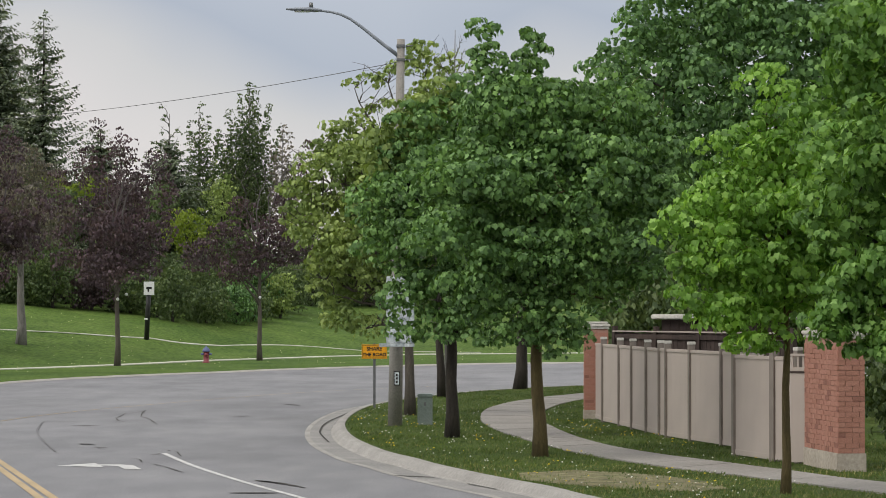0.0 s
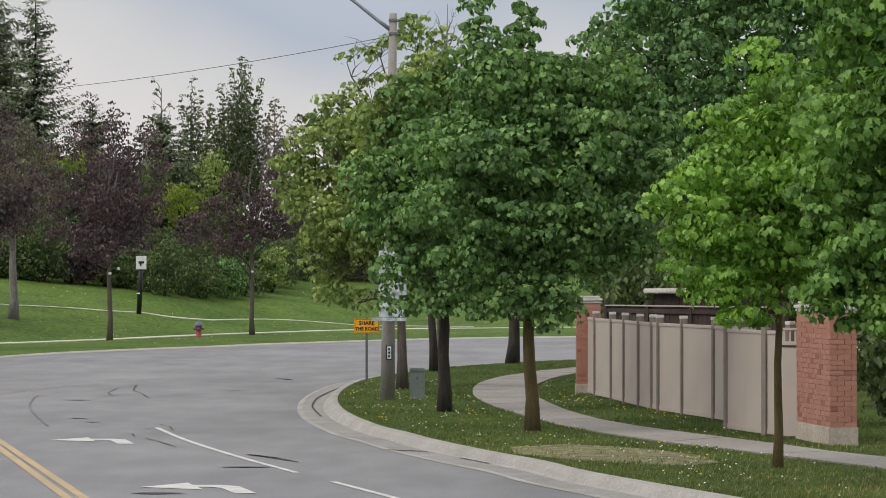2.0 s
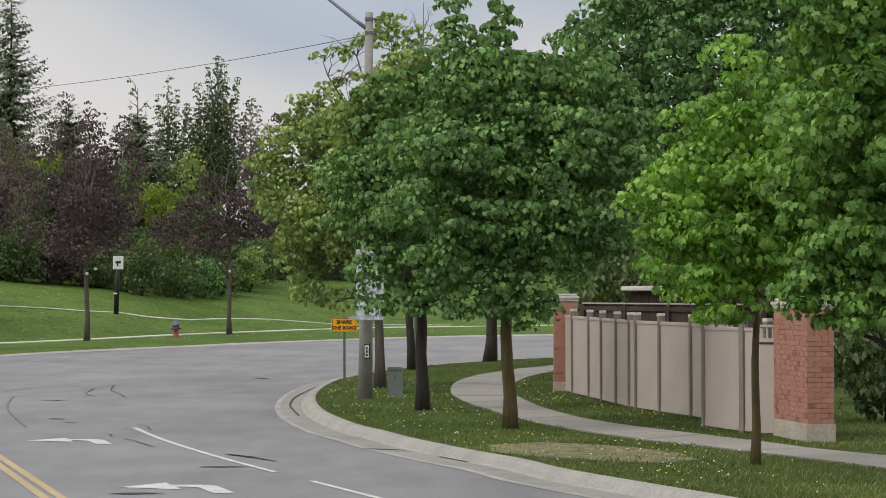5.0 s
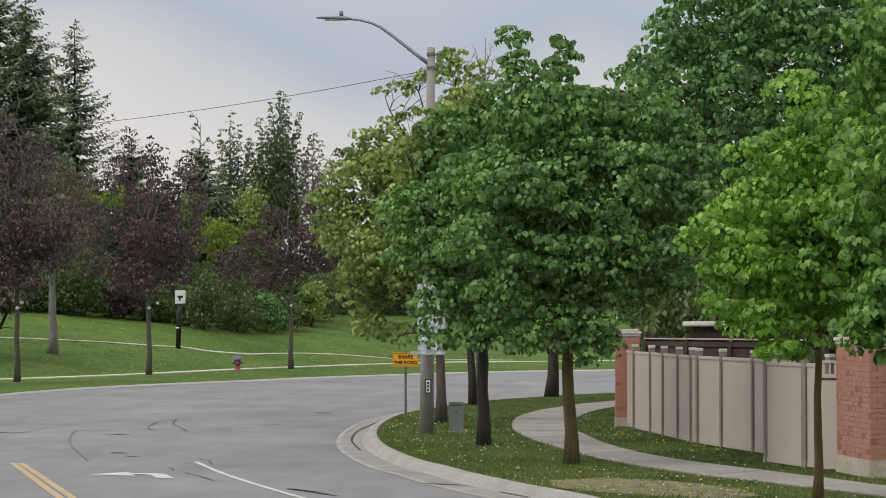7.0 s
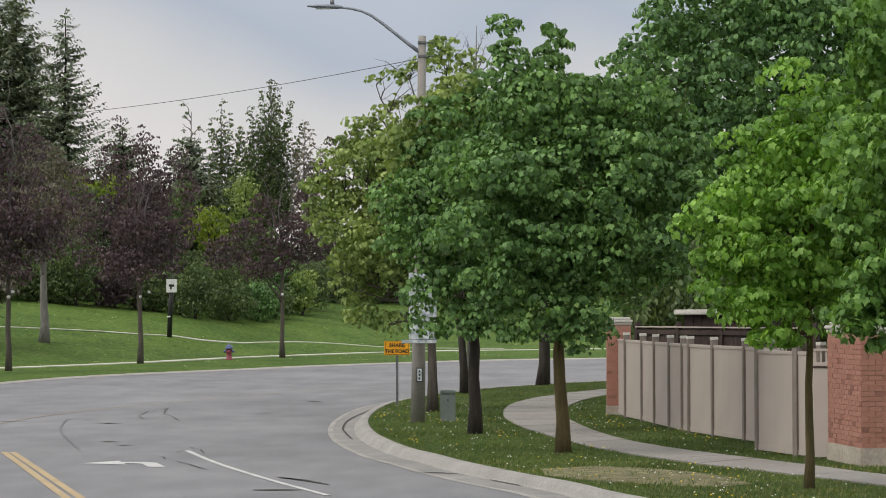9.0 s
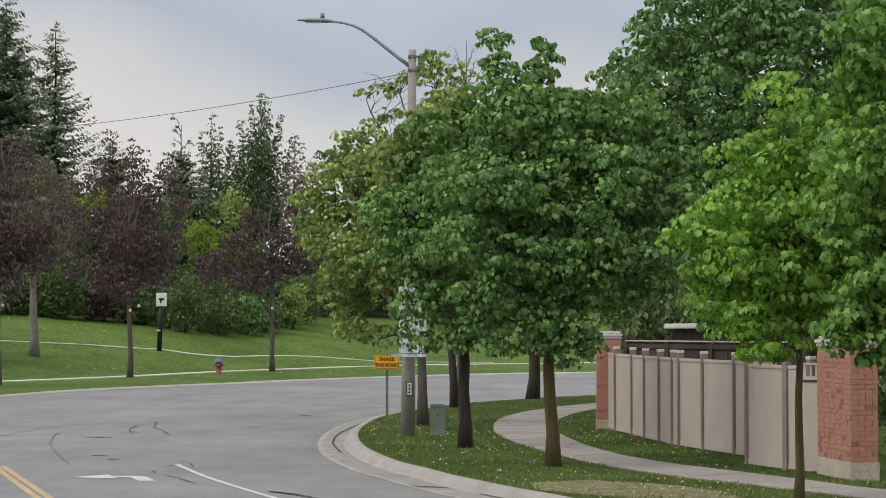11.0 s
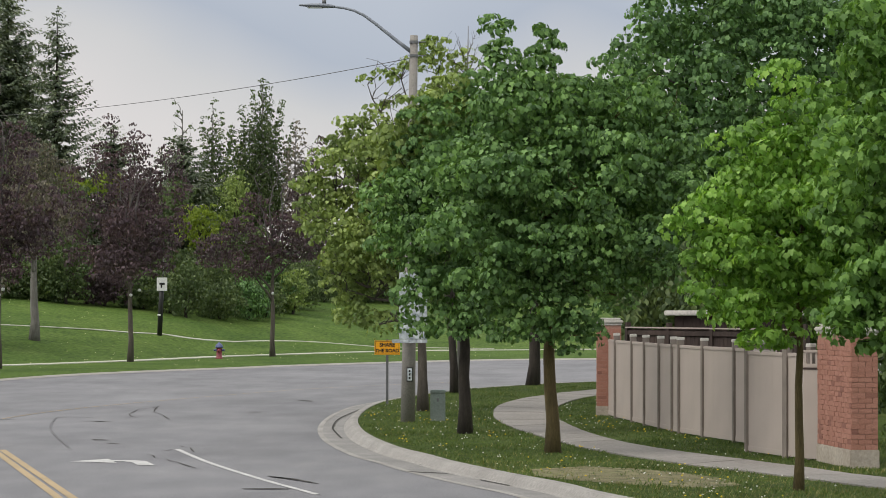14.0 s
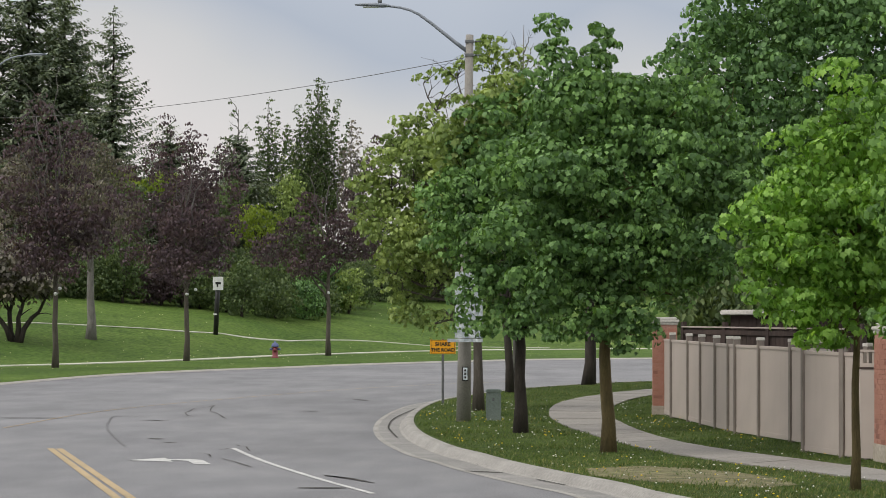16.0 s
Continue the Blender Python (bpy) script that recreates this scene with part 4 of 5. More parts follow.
def build_shrubs():
    for x, y, rx, tall, mat, seed in ((-13.9, 145.3, 1.0, 3.3, LEAF_WOOD, 201), (-12.4, 148.1, 1.2, 2.1, LEAF_WOOD, 202), (-11.1, 150.9, 1.1, 2.4, LEAF_DEEP, 203), (-10.3, 153.6, 0.95, 2.1, LEAF_WOOD, 204), (-9.1, 157.5, 0.85, 2.9, LEAF_OLIVE, 205),
                                      (-14.9, 146.7, 0.8, 2.3, LEAF_WOOD, 206), (-20.1, 145.7, 1.3, 4.1, LEAF_WOOD, 207), (-19.15, 151.1, 1.8, 2.9, LEAF_PURPLE, 208), (-17.3, 151.9, 1.8, 3.4, LEAF_PURPLE, 209), (-16.1, 151.1, 1.1, 2.9, LEAF_WOOD, 210),
                                      (-22.75, 147.0, 1.2, 2.0, LEAF_WOOD, 211), (-24.5, 145.0, 1.4, 2.1, LEAF_WOOD, 212), (-25.7, 143.6, 1.4, 2.1, LEAF_WOOD, 213), (-8.0, 170.8, 1.3, 3.4, LEAF_WOOD, 214), (-6.4, 174.0, 1.4, 3.2, LEAF_WOOD, 215), (-4.6, 176.0, 1.5, 3.2, LEAF_WOOD, 216),
                                      (-2.4, 177.0, 1.6, 3.2, LEAF_WOOD, 217), (-11.7, 157.0, 1.5, 2.8, LEAF_WOOD, 218), (-28.0, 142.0, 1.5, 2.2, LEAF_WOOD, 219), (-21.6, 152.5, 1.5, 3.0, LEAF_WOOD, 220), (-23.6, 152.0, 1.5, 3.2, LEAF_WOOD, 221), (-14.9, 152.5, 1.3, 3.4, LEAF_WOOD, 222), (-12.9, 152.0, 1.4, 3.0, LEAF_WOOD, 223), (-10.6, 158.0, 1.4, 3.2, LEAF_DEEP, 224), (-9.3, 162.0, 1.5, 3.0, LEAF_WOOD, 225),
                                      (-18.3, 147.0, 1.2, 2.4, LEAF_PURPLE, 226), (-16.3, 147.5, 1.2, 2.2, LEAF_WOOD, 227), (-21.6, 146.2, 1.3, 2.4, LEAF_WOOD, 228), (-26.6, 148.0, 1.6, 3.4, LEAF_WOOD, 229), (-24.2, 149.0, 1.6, 3.6, LEAF_WOOD, 230)):
        rx, cz, rz = rx * 1.25, tall * 0.45, tall * 0.55
        root = thing("shrub", (x, y, lawn_height(x, y) - 0.1), "dense dark purple-leaved shrub at the wood's edge" if mat is LEAF_PURPLE else "dense rounded green shrub at the wood's edge", "shrub", "shrubs at the wood's edge")
        add_limb("stem", root, (0, 0, 0), (0.2, 0, cz), 0.09, BARK, seed, 6)
        part("crown", clumped("crown", auto_lobes(0, 0, cz, rx, rx, rz, 10, seed, 0.42, 0.7), 260, 24, 0.145, mat, seed, PLAIN_LEAF, 0.36, 0.5), mat, root)


def spruce(at, height, width, seed, text, thin=1.0, coarse=1.0, group="spruces in the wood"):
    """Trunk, and whorls of drooping boughs set with needle sprays."""
    rng = np.random.default_rng(seed)
    root = thing("spruce_tree", at, text, "tree", group)
    part("trunk", trunk_mesh("trunk", height * 0.98, 0.26, 0.03, (0, 0), BARK, seed, 1.3), BARK, root)
    base, head, up, size = [], [], [], []
    z = height * 0.08
    while z < height * 0.985:
        t = 1 - z / height
        reach = width * (t ** 0.72) * (0.8 + 0.4 * rng.random()) + 0.25
        for k in range(int((7 + 8 * t) * thin) + 2):
            a = rng.random() * 2 * math.pi
            d = np.array((math.cos(a), math.sin(a), 0))
            L = reach * (0.45 + 0.65 * rng.random())
            steps = max(3, int(L / (0.15 * coarse)))
            lift, tilt = rng.normal() * height * 0.014, -0.22 + rng.normal() * 0.10
            for i in range(steps):
                s = (i + 0.6) / steps
                p = d * L * s + np.array((0, 0, z + lift + L * (tilt * s + 0.34 * s ** 2.2)))
                for side in (-1, 1):
                    q = d * 0.8 + side * 0.8 * np.array((-d[1], d[0], 0)) + np.array((0, 0, -0.25 + rng.normal() * 0.5))
                    base.append(p), head.append(q), up.append((rng.normal() * 0.3, rng.normal() * 0.3, 1)), size.append(coarse * (0.36 - 0.08 * s) * (0.7 + 0.5 * rng.random()) * min(1, 0.45 + L / 2))
        z += height * 0.021 * (0.8 + 0.5 * rng.random())
    spray = np.array([(0, 0), (0.24, 0.35), (0.1, 0.85), (-0.1, 0.9), (-0.24, 0.4)])
    part("foliage", leaf_mesh("foliage", np.array(base), np.array(head), np.array(up), np.array(size), spray, NEEDLES, rng), NEEDLES, root)


def build_wood():
    for x, y, top, wid, seed, thin in ((-25.5, 180, 21.3, 4.6, 301, 1.0), (-31.8, 185, 27.0, 8.6, 302, 1.2), (-29.2, 187, 20.5, 6.4, 303, 1.1), (-30.4, 191, 24.5, 7.0, 306, 1.1), (-35.0, 183, 25, 8.0, 304, 1.0), (-16.7, 172, 13.0, 4.2, 305, 1.1), (-22.6, 186, 14.5, 4.6, 307, 1.0)):
        h = lawn_height(x, y)
        spruce((x, y, h - 0.1), top - h, wid, seed, "tall dark green spruce in the wood", thin, 1.35 if wid > 6 else 1.0)
    # light, airy trees against the sky
    for x, y, mat, seed, n, shoots in ((-16.75, 172.6, LEAF_WOOD, 311, 40, ((-0.45, 15.2, 0.25), (0.55, 13.6, 0.3))), (-15.2, 176, LEAF_WOOD, 312, 300, ((0, 15.2, 0.4), (-0.6, 14.0, 0.35), (0.6, 14.2, 0.35), (1.2, 13.5, 0.35))),
                                       (-12.2, 178, LEAF_WOOD, 313, 1300, ((0, 16.6, 0.5), (-1.3, 15.0, 0.45), (1.1, 15.3, 0.4), (0.5, 15.9, 0.4), (-0.6, 15.8, 0.45), (-2.0, 13.6, 0.5), (1.9, 13.8, 0.35))),
                                       (-10.0, 176, LEAF_GREY, 314, 170, ((0, 14.0, 0.35), (0.5, 13.3, 0.3), (-0.6, 12.6, 0.35), (1.0, 12.6, 0.3))), (-13.9, 182, LEAF_OLIVE, 315, 350, ((0, 12.6, 0.6), (-0.9, 12.0, 0.6), (0.9, 12.0, 0.6)))):
        h = lawn_height(x, y)
        lobes = []
        for dx, top, w in shoots:
            m = top - h
            lobes += [(dx * (0.35 + 0.65 * q / 9), 0.3 * math.sin(5 * dx + q), m * (0.42 + 0.56 * q / 9), w * (1.9 - 1.5 * q / 9), w * (1.9 - 1.5 * q / 9), m * 0.05) for q in range(10)]
        m = shoots[0][1] - h
        tree("poplar_tree", (x, y, h - 0.1), "slender upright tree with airy leaves in the wood", lobes, mat, (m * 0.93, 0.15, 0.02, 0, 0), BARK_GREY, int(n * 1.7), 15, 0.135, seed, "airy trees in the wood", PLAIN_LEAF, 0.24, 0.95, 0.0, 0.3, 22, 3, 0.15)
    # closed dark wood behind
    rng = random.Random(9)
    root = tagged(new("woodland"), "dense dark green woodland behind the lawn", "woodland", kind="stuff")
    lobes = []
    for i in range(46):
        x = -48 + i * 2.05 + rng.uniform(-0.8, 0.8)
        y = 192 + rng.uniform(-9, 14) + max(0, x) * 0.1
        h = lawn_height(x, y)
        hi = rng.uniform(4.6, 6.6) if x < -15.5 else rng.uniform(2.6, 3.6) if x < -9 else rng.uniform(4.0, 5.2)
        for q in range(3):
            lobes.append((x + rng.uniform(-0.8, 0.8), y, h + hi * (0.17 + 0.3 * q), rng.uniform(1.6, 2.5), 1.8, hi * 0.27))
        part("trunk", trunk_mesh("trunk", h + hi * 0.7, 0.2, 0.06, (0, 0), BARK, 900 + i), BARK, root).location = (x, y, 0)
    part("foliage", tufted("foliage", lobes, 6500, 6, 0.7, LEAF_WOOD, 77, PLAIN_LEAF, 0.5), LEAF_WOOD, root)


build_street_trees()
build_park_trees()
build_shrubs()
build_wood()


# ---------------------------------------------------------------- fence, pillars, street furniture
def fence_panel(a, b, fence):
    """One vinyl panel between two posts: tongued boards, top and bottom rail."""
    a, b = Vector(a), Vector(b)
    L = (b - a).length
    n = max(2, round(L / 0.30))
    panel = part("fence_panel", boxed(0.01, L - 0.01, -0.012, 0.012, 0.05, 1.60), VINYL, fence)
    panel.matrix_local = pose(a.x, a.y, 0, 0, 0, math.degrees(math.atan2(b.y - a.y, b.x - a.x)))
    for i in range(n):
        part("board", boxed(i * L / n + 0.001, (i + 1) * L / n - 0.001, -0.02, 0.02, 0.06, 1.60), VINYL, panel)
    part("top_rail", boxed(0, L, -0.035, 0.035, 1.59, 1.65, bevel=0.008), VINYL, panel)
    part("bottom_rail", boxed(0, L, -0.03, 0.03, 0.03, 0.12, bevel=0.006), VINYL, panel)


def fence_post(at, turn, fence, tall=1.76):
    # post darker than the panels: shade on its near side is coloured in
    post = part("fence_post", boxed(-0.05, 0.05, -0.06, 0.06, -0.05, tall, bevel=0.006), VINYL_SHADE, fence)
    post.matrix_local = pose(at[0], at[1], 0, 0, 0, turn)
    part("cap", boxed(-0.056, 0.056, -0.066, 0.066, tall - 0.02, tall + 0.04, bevel=0.008), CAPSTONE, post, "pale post cap")


BRICK_MESH = {}


def bricks_on(root, origin, along, up_to, length, z0=0.0, only=None):
    """Courses of single bricks on a face that starts at origin and runs along."""
    o, d = Vector((*origin, 0.0)), Vector(along).normalized()
    nrm = Vector((d.y, -d.x, 0))
    course = 0.076
    rows = int((up_to - z0) / course)
    for r in range(rows):
        x = -0.105 if r % 2 else 0.0
        while x < length - 0.01:
            s, e = max(0.0, x + 0.005), min(length, x + 0.205)
            if e - s > 0.03:
                key = round(e - s, 3)
                if key not in BRICK_MESH:
                    bm = boxed(0, e - s, -0.006, 0.03, 0, course - 0.007)
                    for v in bm.verts:
                        if v.co.y < 0:
                            v.co.x += 0.003 if v.co.x < (e - s) / 2 else -0.003
                    me = bpy.data.meshes.new("brick")
                    bm.to_mesh(me)
                    bm.free()
                    me.materials.append(BRICK)
                    BRICK_MESH[key] = me
                ob = new("brick", BRICK_MESH[key])
                ob.parent = root
                p = o + d * s + nrm * random.uniform(-0.002, 0.002)
                ob.matrix_local = Matrix.Translation((p.x, p.y, z0 + r * course + 0.005)) @ Matrix.Rotation(math.atan2(d.y, d.x), 4, "Z")
            x += 0.21


def pillar(corner, way, length, thick, height, foot, label):
    """A brick pier: its front corner, the way its long side runs back, a stone cap and a concrete foot."""
    c, d = Vector(corner), Vector(way).normalized()
    s = Vector((d.y, -d.x))
    turn = math.degrees(math.atan2(d.y, d.x))
    root = thing("brick_pillar", (c.x, c.y, 0), label, "brick pillar", "brick fence pillars", turn)
    # local x runs back along the long side, local -y to the short side
    part("core", boxed(0.004, length - 0.004, -thick + 0.004, -0.004, 0, height), MORTAR, root)
    part("footing", boxed(-0.02, length + 0.02, -thick - 0.02, 0.02, -0.1, foot, bevel=0.012), FOOTING, root)
    part("cap", boxed(-0.045, length + 0.045, -thick - 0.045, 0.045, height, height + 0.06, bevel=0.015), CAPSTONE, root)
    part("cap_top", boxed(0.0, length, -thick, 0.0, height + 0.06, height + 0.11, bevel=0.02), CAPSTONE, root)
    part("cap_moulding", boxed(-0.02, length + 0.02, -thick - 0.02, 0.02, height - 0.05, height, bevel=0.01), CAPSTONE, root)
    bricks_on(root, (length, 0.0), (-1, 0, 0), height - 0.07, length, foot)
    bricks_on(root, (0.0, 0.0), (0, -1, 0), height - 0.07, thick, foot)
    return root


FENCE = [(3.28, 62.1), (3.39, 59.6), (3.62, 57.7), (3.77, 56.1), (3.94, 54.4), (4.1, 53.2), (4.17, 52.5), (4.48, 51.0), (4.87, 49.2), (5.2, 47.7)]
FENCE_FRONT = [(4.75, 45.9), (5.17, 44.2), (5.5, 43.8)]


def build_fence():
    fence = thing("privacy_fence", (0, 0, 0), "taupe vinyl privacy fence stepping along the footpath", "fence")
    for line in (FENCE, FENCE_FRONT):
        for a, b in zip(line, line[1:]):
            fence_panel(a, b, fence)
        for i, p in enumerate(line):
            q = line[min(i + 1, len(line) - 1)] if i + 1 < len(line) else line[i]
            o = line[i - 1] if i + 1 == len(line) else p
            fence_post(p, math.degrees(math.atan2(q[1] - o[1], q[0] - o[0])), fence)
    fence_panel((4.75, 45.9), (5.35, 47.4), fence)
    pillar((5.8, 41.5), (-0.24, 2.0), 2.0, 0.40, 2.0, 0.27, "red brick pillar with pale stone cap at the fence end")
    pillar((3.06, 61.2), (0.03, 1.0), 0.6, 0.52, 2.0, 0.2, "red brick pillar with pale stone cap at the far fence end")
    # low infill beside the pillar: board panel, dark rail and a short open top
    infill = part("fence_panel", boxed(-0.16, 0.16, -0.02, 0.02, 0.03, 1.40), VINYL, fence)
    infill.matrix_local = pose(5.52, 43.62, 0, 0, 0, -30)
    part("bottom_rail", boxed(-0.17, 0.17, -0.03, 0.03, 1.40, 1.43), OLD_WOOD, infill)
    part("top_rail", boxed(-0.17, 0.17, -0.03, 0.03, 1.43, 1.49, bevel=0.006), VINYL, infill)
    part("top_rail", boxed(-0.17, 0.17, -0.03, 0.03, 1.66, 1.70, bevel=0.006), VINYL, infill)
    for k in range(4):
        part("picket", boxed(-0.15 + k * 0.09, -0.12 + k * 0.09, -0.012, 0.012, 1.49, 1.66), VINYL, infill)
    # dark garden fence and shed roof behind
    a, b = Vector((3.9, 64.0)), Vector((7.2, 58.0))
    L = (b - a).length
    root = thing("garden_fence", (a.x, a.y, 0), "dark stained wooden garden fence behind the pale fence", "fence", "", math.degrees(math.atan2(b.y - a.y, b.x - a.x)))
    n = int(L / 0.16)
    for i in range(n):
        part("board", boxed(i * 0.16, i * 0.16 + 0.15, -0.012, 0.012, 0.05, 1.85 + random.uniform(-0.015, 0.015)), OLD_WOOD, root)
    part("rail", boxed(0, L, -0.05, -0.012, 1.72, 1.82), OLD_WOOD, root)
    part("cap_rail", boxed(-0.02, L + 0.02, -0.07, 0.05, 1.868, 1.90, bevel=0.006), VINYL, root, "pale weathered cap rail")
    for i in range(5):
        part("post", boxed(i * L / 4 - 0.05, i * L / 4 + 0.05, -0.06, 0.04, 0, 2.0), OLD_WOOD, root)
    root = thing("garden_shed", (6.3, 63.2, 0), "dark brown wooden garden shed with a pale roof edge", "shed", "", -30)
    for i in range(11):
        part("board", boxed(i * 0.2 - 1.1, i * 0.2 - 0.91, -0.9, -0.87, 0, 2.15), OLD_WOOD, root)
        part("board", boxed(-1.13, -1.10, i * 0.17 - 0.9, i * 0.17 - 0.74, 0, 2.15), OLD_WOOD, root)
    part("body", boxed(-1.08, 1.08, -0.86, 0.9, 0, 2.13), OLD_WOOD, root)
    part("roof", boxed(-1.3, 1.3, -1.1, 1.1, 2.16, 2.27, bevel=0.02), CAPSTONE, root)
    # hedge behind the pillar
    root = thing("hedge", (8.0, 47.5, 0), "dark leafy hedge behind the brick pillar", "hedge")
    add_limb("stem", root, (0, 0, 0), (0.2, 0, 1.4), 0.08, BARK, 61, 6)
    part("crown", clumped("crown", auto_lobes(0, 0, 0.95, 1.1, 1.1, 0.95, 10, 71, 0.42, 0.7), 300, 16, 0.12, LEAF_WOOD, 72, PLAIN_LEAF, 0.2, 0.5), LEAF_WOOD, root)


def build_garden_shrubs():
    for x, y, cz, rx, rz, seed in ((4.9, 66.5, 1.6, 1.2, 1.7, 81), (5.6, 70.0, 2.2, 1.7, 2.1, 86), (6.2, 67.5, 1.7, 1.4, 1.6, 82), (8.4, 66.5, 1.6, 1.4, 1.6, 83), (10.2, 60.5, 1.6, 1.4, 1.7, 84), (9.0, 54.5, 1.5, 1.3, 1.6, 85)):
        root = thing("garden_shrub", (x, y, 0), "dark green garden shrub behind the wooden fence", "shrub", "shrubs in the garden")
        add_limb("stem", root, (0, 0, 0), (0.2, 0, cz), 0.08, BARK, seed, 5)
        part("crown", clumped("crown", auto_lobes(0, 0, cz, rx, rx, rz, 10, seed, 0.42, 0.7), 240, 14, 0.18, LEAF_WOOD, seed, PLAIN_LEAF, 0.3, 0.5), LEAF_WOOD, root)


build_garden_shrubs()


def writing(name, text, size, at, material, parent):
    cu = bpy.data.curves.new(name, "FONT")
    cu.body, cu.size, cu.align_x, cu.align_y, cu.extrude, cu.offset = text, size, "CENTER", "CENTER", 0.001, 0.005
    ob = new(name, cu)
    me = bpy.data.meshes.new_from_object(ob.evaluated_get(bpy.context.evaluated_depsgraph_get()))
    bpy.data.objects.remove(ob)
    me.materials.clear()
    me.materials.append(material)
    got = part(name, me, material, parent)
    got.matrix_local = Matrix.Translation(at) @ Matrix.Rotation(math.pi / 2, 4, "X")
    return got


def build_lamp(at, lean, height, way, reach, text, big=True):
    """Concrete lamp post with a tapered upswept arm and a flat lantern; way = +1 right or -1 left."""
    root = thing("street_lamp", at, text, "street lamp", "street lamps")
    pts = [(lean * t, 0, height * t - 0.1 * (t == 0)) for t in (0, 0.25, 0.5, 0.75, 1.0)]
    part("pole", tube("pole", pts, [0.15, 0.132, 0.113, 0.094, 0.078], POLE_CONCRETE, 16), POLE_CONCRETE, root)
    x, z = lean, height
    arm = [Vector((x + way * (0.06 + reach * s), 0, z - 0.33 + reach * 0.57 * u)) for s, u in ((0, 0), (0.15, 0.20), (0.3, 0.41), (0.45, 0.62), (0.6, 0.81), (0.72, 0.91), (0.84, 0.965), (0.93, 0.985), (1.0, 1.0))]
    part("arm", tube("arm", arm, [0.042, 0.039, 0.036, 0.033, 0.03, 0.028, 0.026, 0.025, 0.025], ALUMINIUM, 10), ALUMINIUM, root)
    for dz in (-0.42, -0.14):
        part("bracket", boxed(x - 0.092, x + 0.092, -0.092, 0.092, z + dz - 0.03, z + dz + 0.03, bevel=0.01), STEEL, root)
        part("bolt", tube("bolt", [(x + 0.1, 0, z + dz), (x + 0.24, 0, z + dz + 0.01)], [0.014, 0.014], STEEL, 6), STEEL, root)
    e = arm[-1]
    bm = bmesh.new()
    secs = ((0.0, 0.05, 0.03), (0.12, 0.13, 0.055), (0.3, 0.16, 0.06), (0.55, 0.15, 0.04), (0.72, 0.1, 0.018))
    rings = []
    for s, w, h in secs:
        rings.append([bm.verts.new((e.x + way * (s - 0.05), w * math.cos(a), e.z - 0.005 + 0.04 * s + h * math.sin(a) * (1.0 if math.sin(a) > 0 else 0.6))) for a in [2 * math.pi * k / 10 for k in range(10)]])
    for p, q in zip(rings, rings[1:]):
        for k in range(10):
            bm.faces.new((p[k], p[(k + 1) % 10], q[(k + 1) % 10], q[k]))
    bm.faces.new(rings[0]), bm.faces.new(rings[-1])
    head = part("lantern", bm, ALUMINIUM, root, "flat grey metal lantern", True)
    part("lens", boxed(min(e.x + way * 0.18, e.x + way * 0.5), max(e.x + way * 0.18, e.x + way * 0.5), -0.11, 0.11, e.z - 0.03, e.z - 0.015, bevel=0.005), LENS, head)
    part("photocell", tube("photocell", [(e.x + way * 0.16, 0, e.z + 0.05), (e.x + way * 0.16, 0, e.z + 0.16)], [0.045, 0.04], STEEL, 10), STEEL, head)
    return root


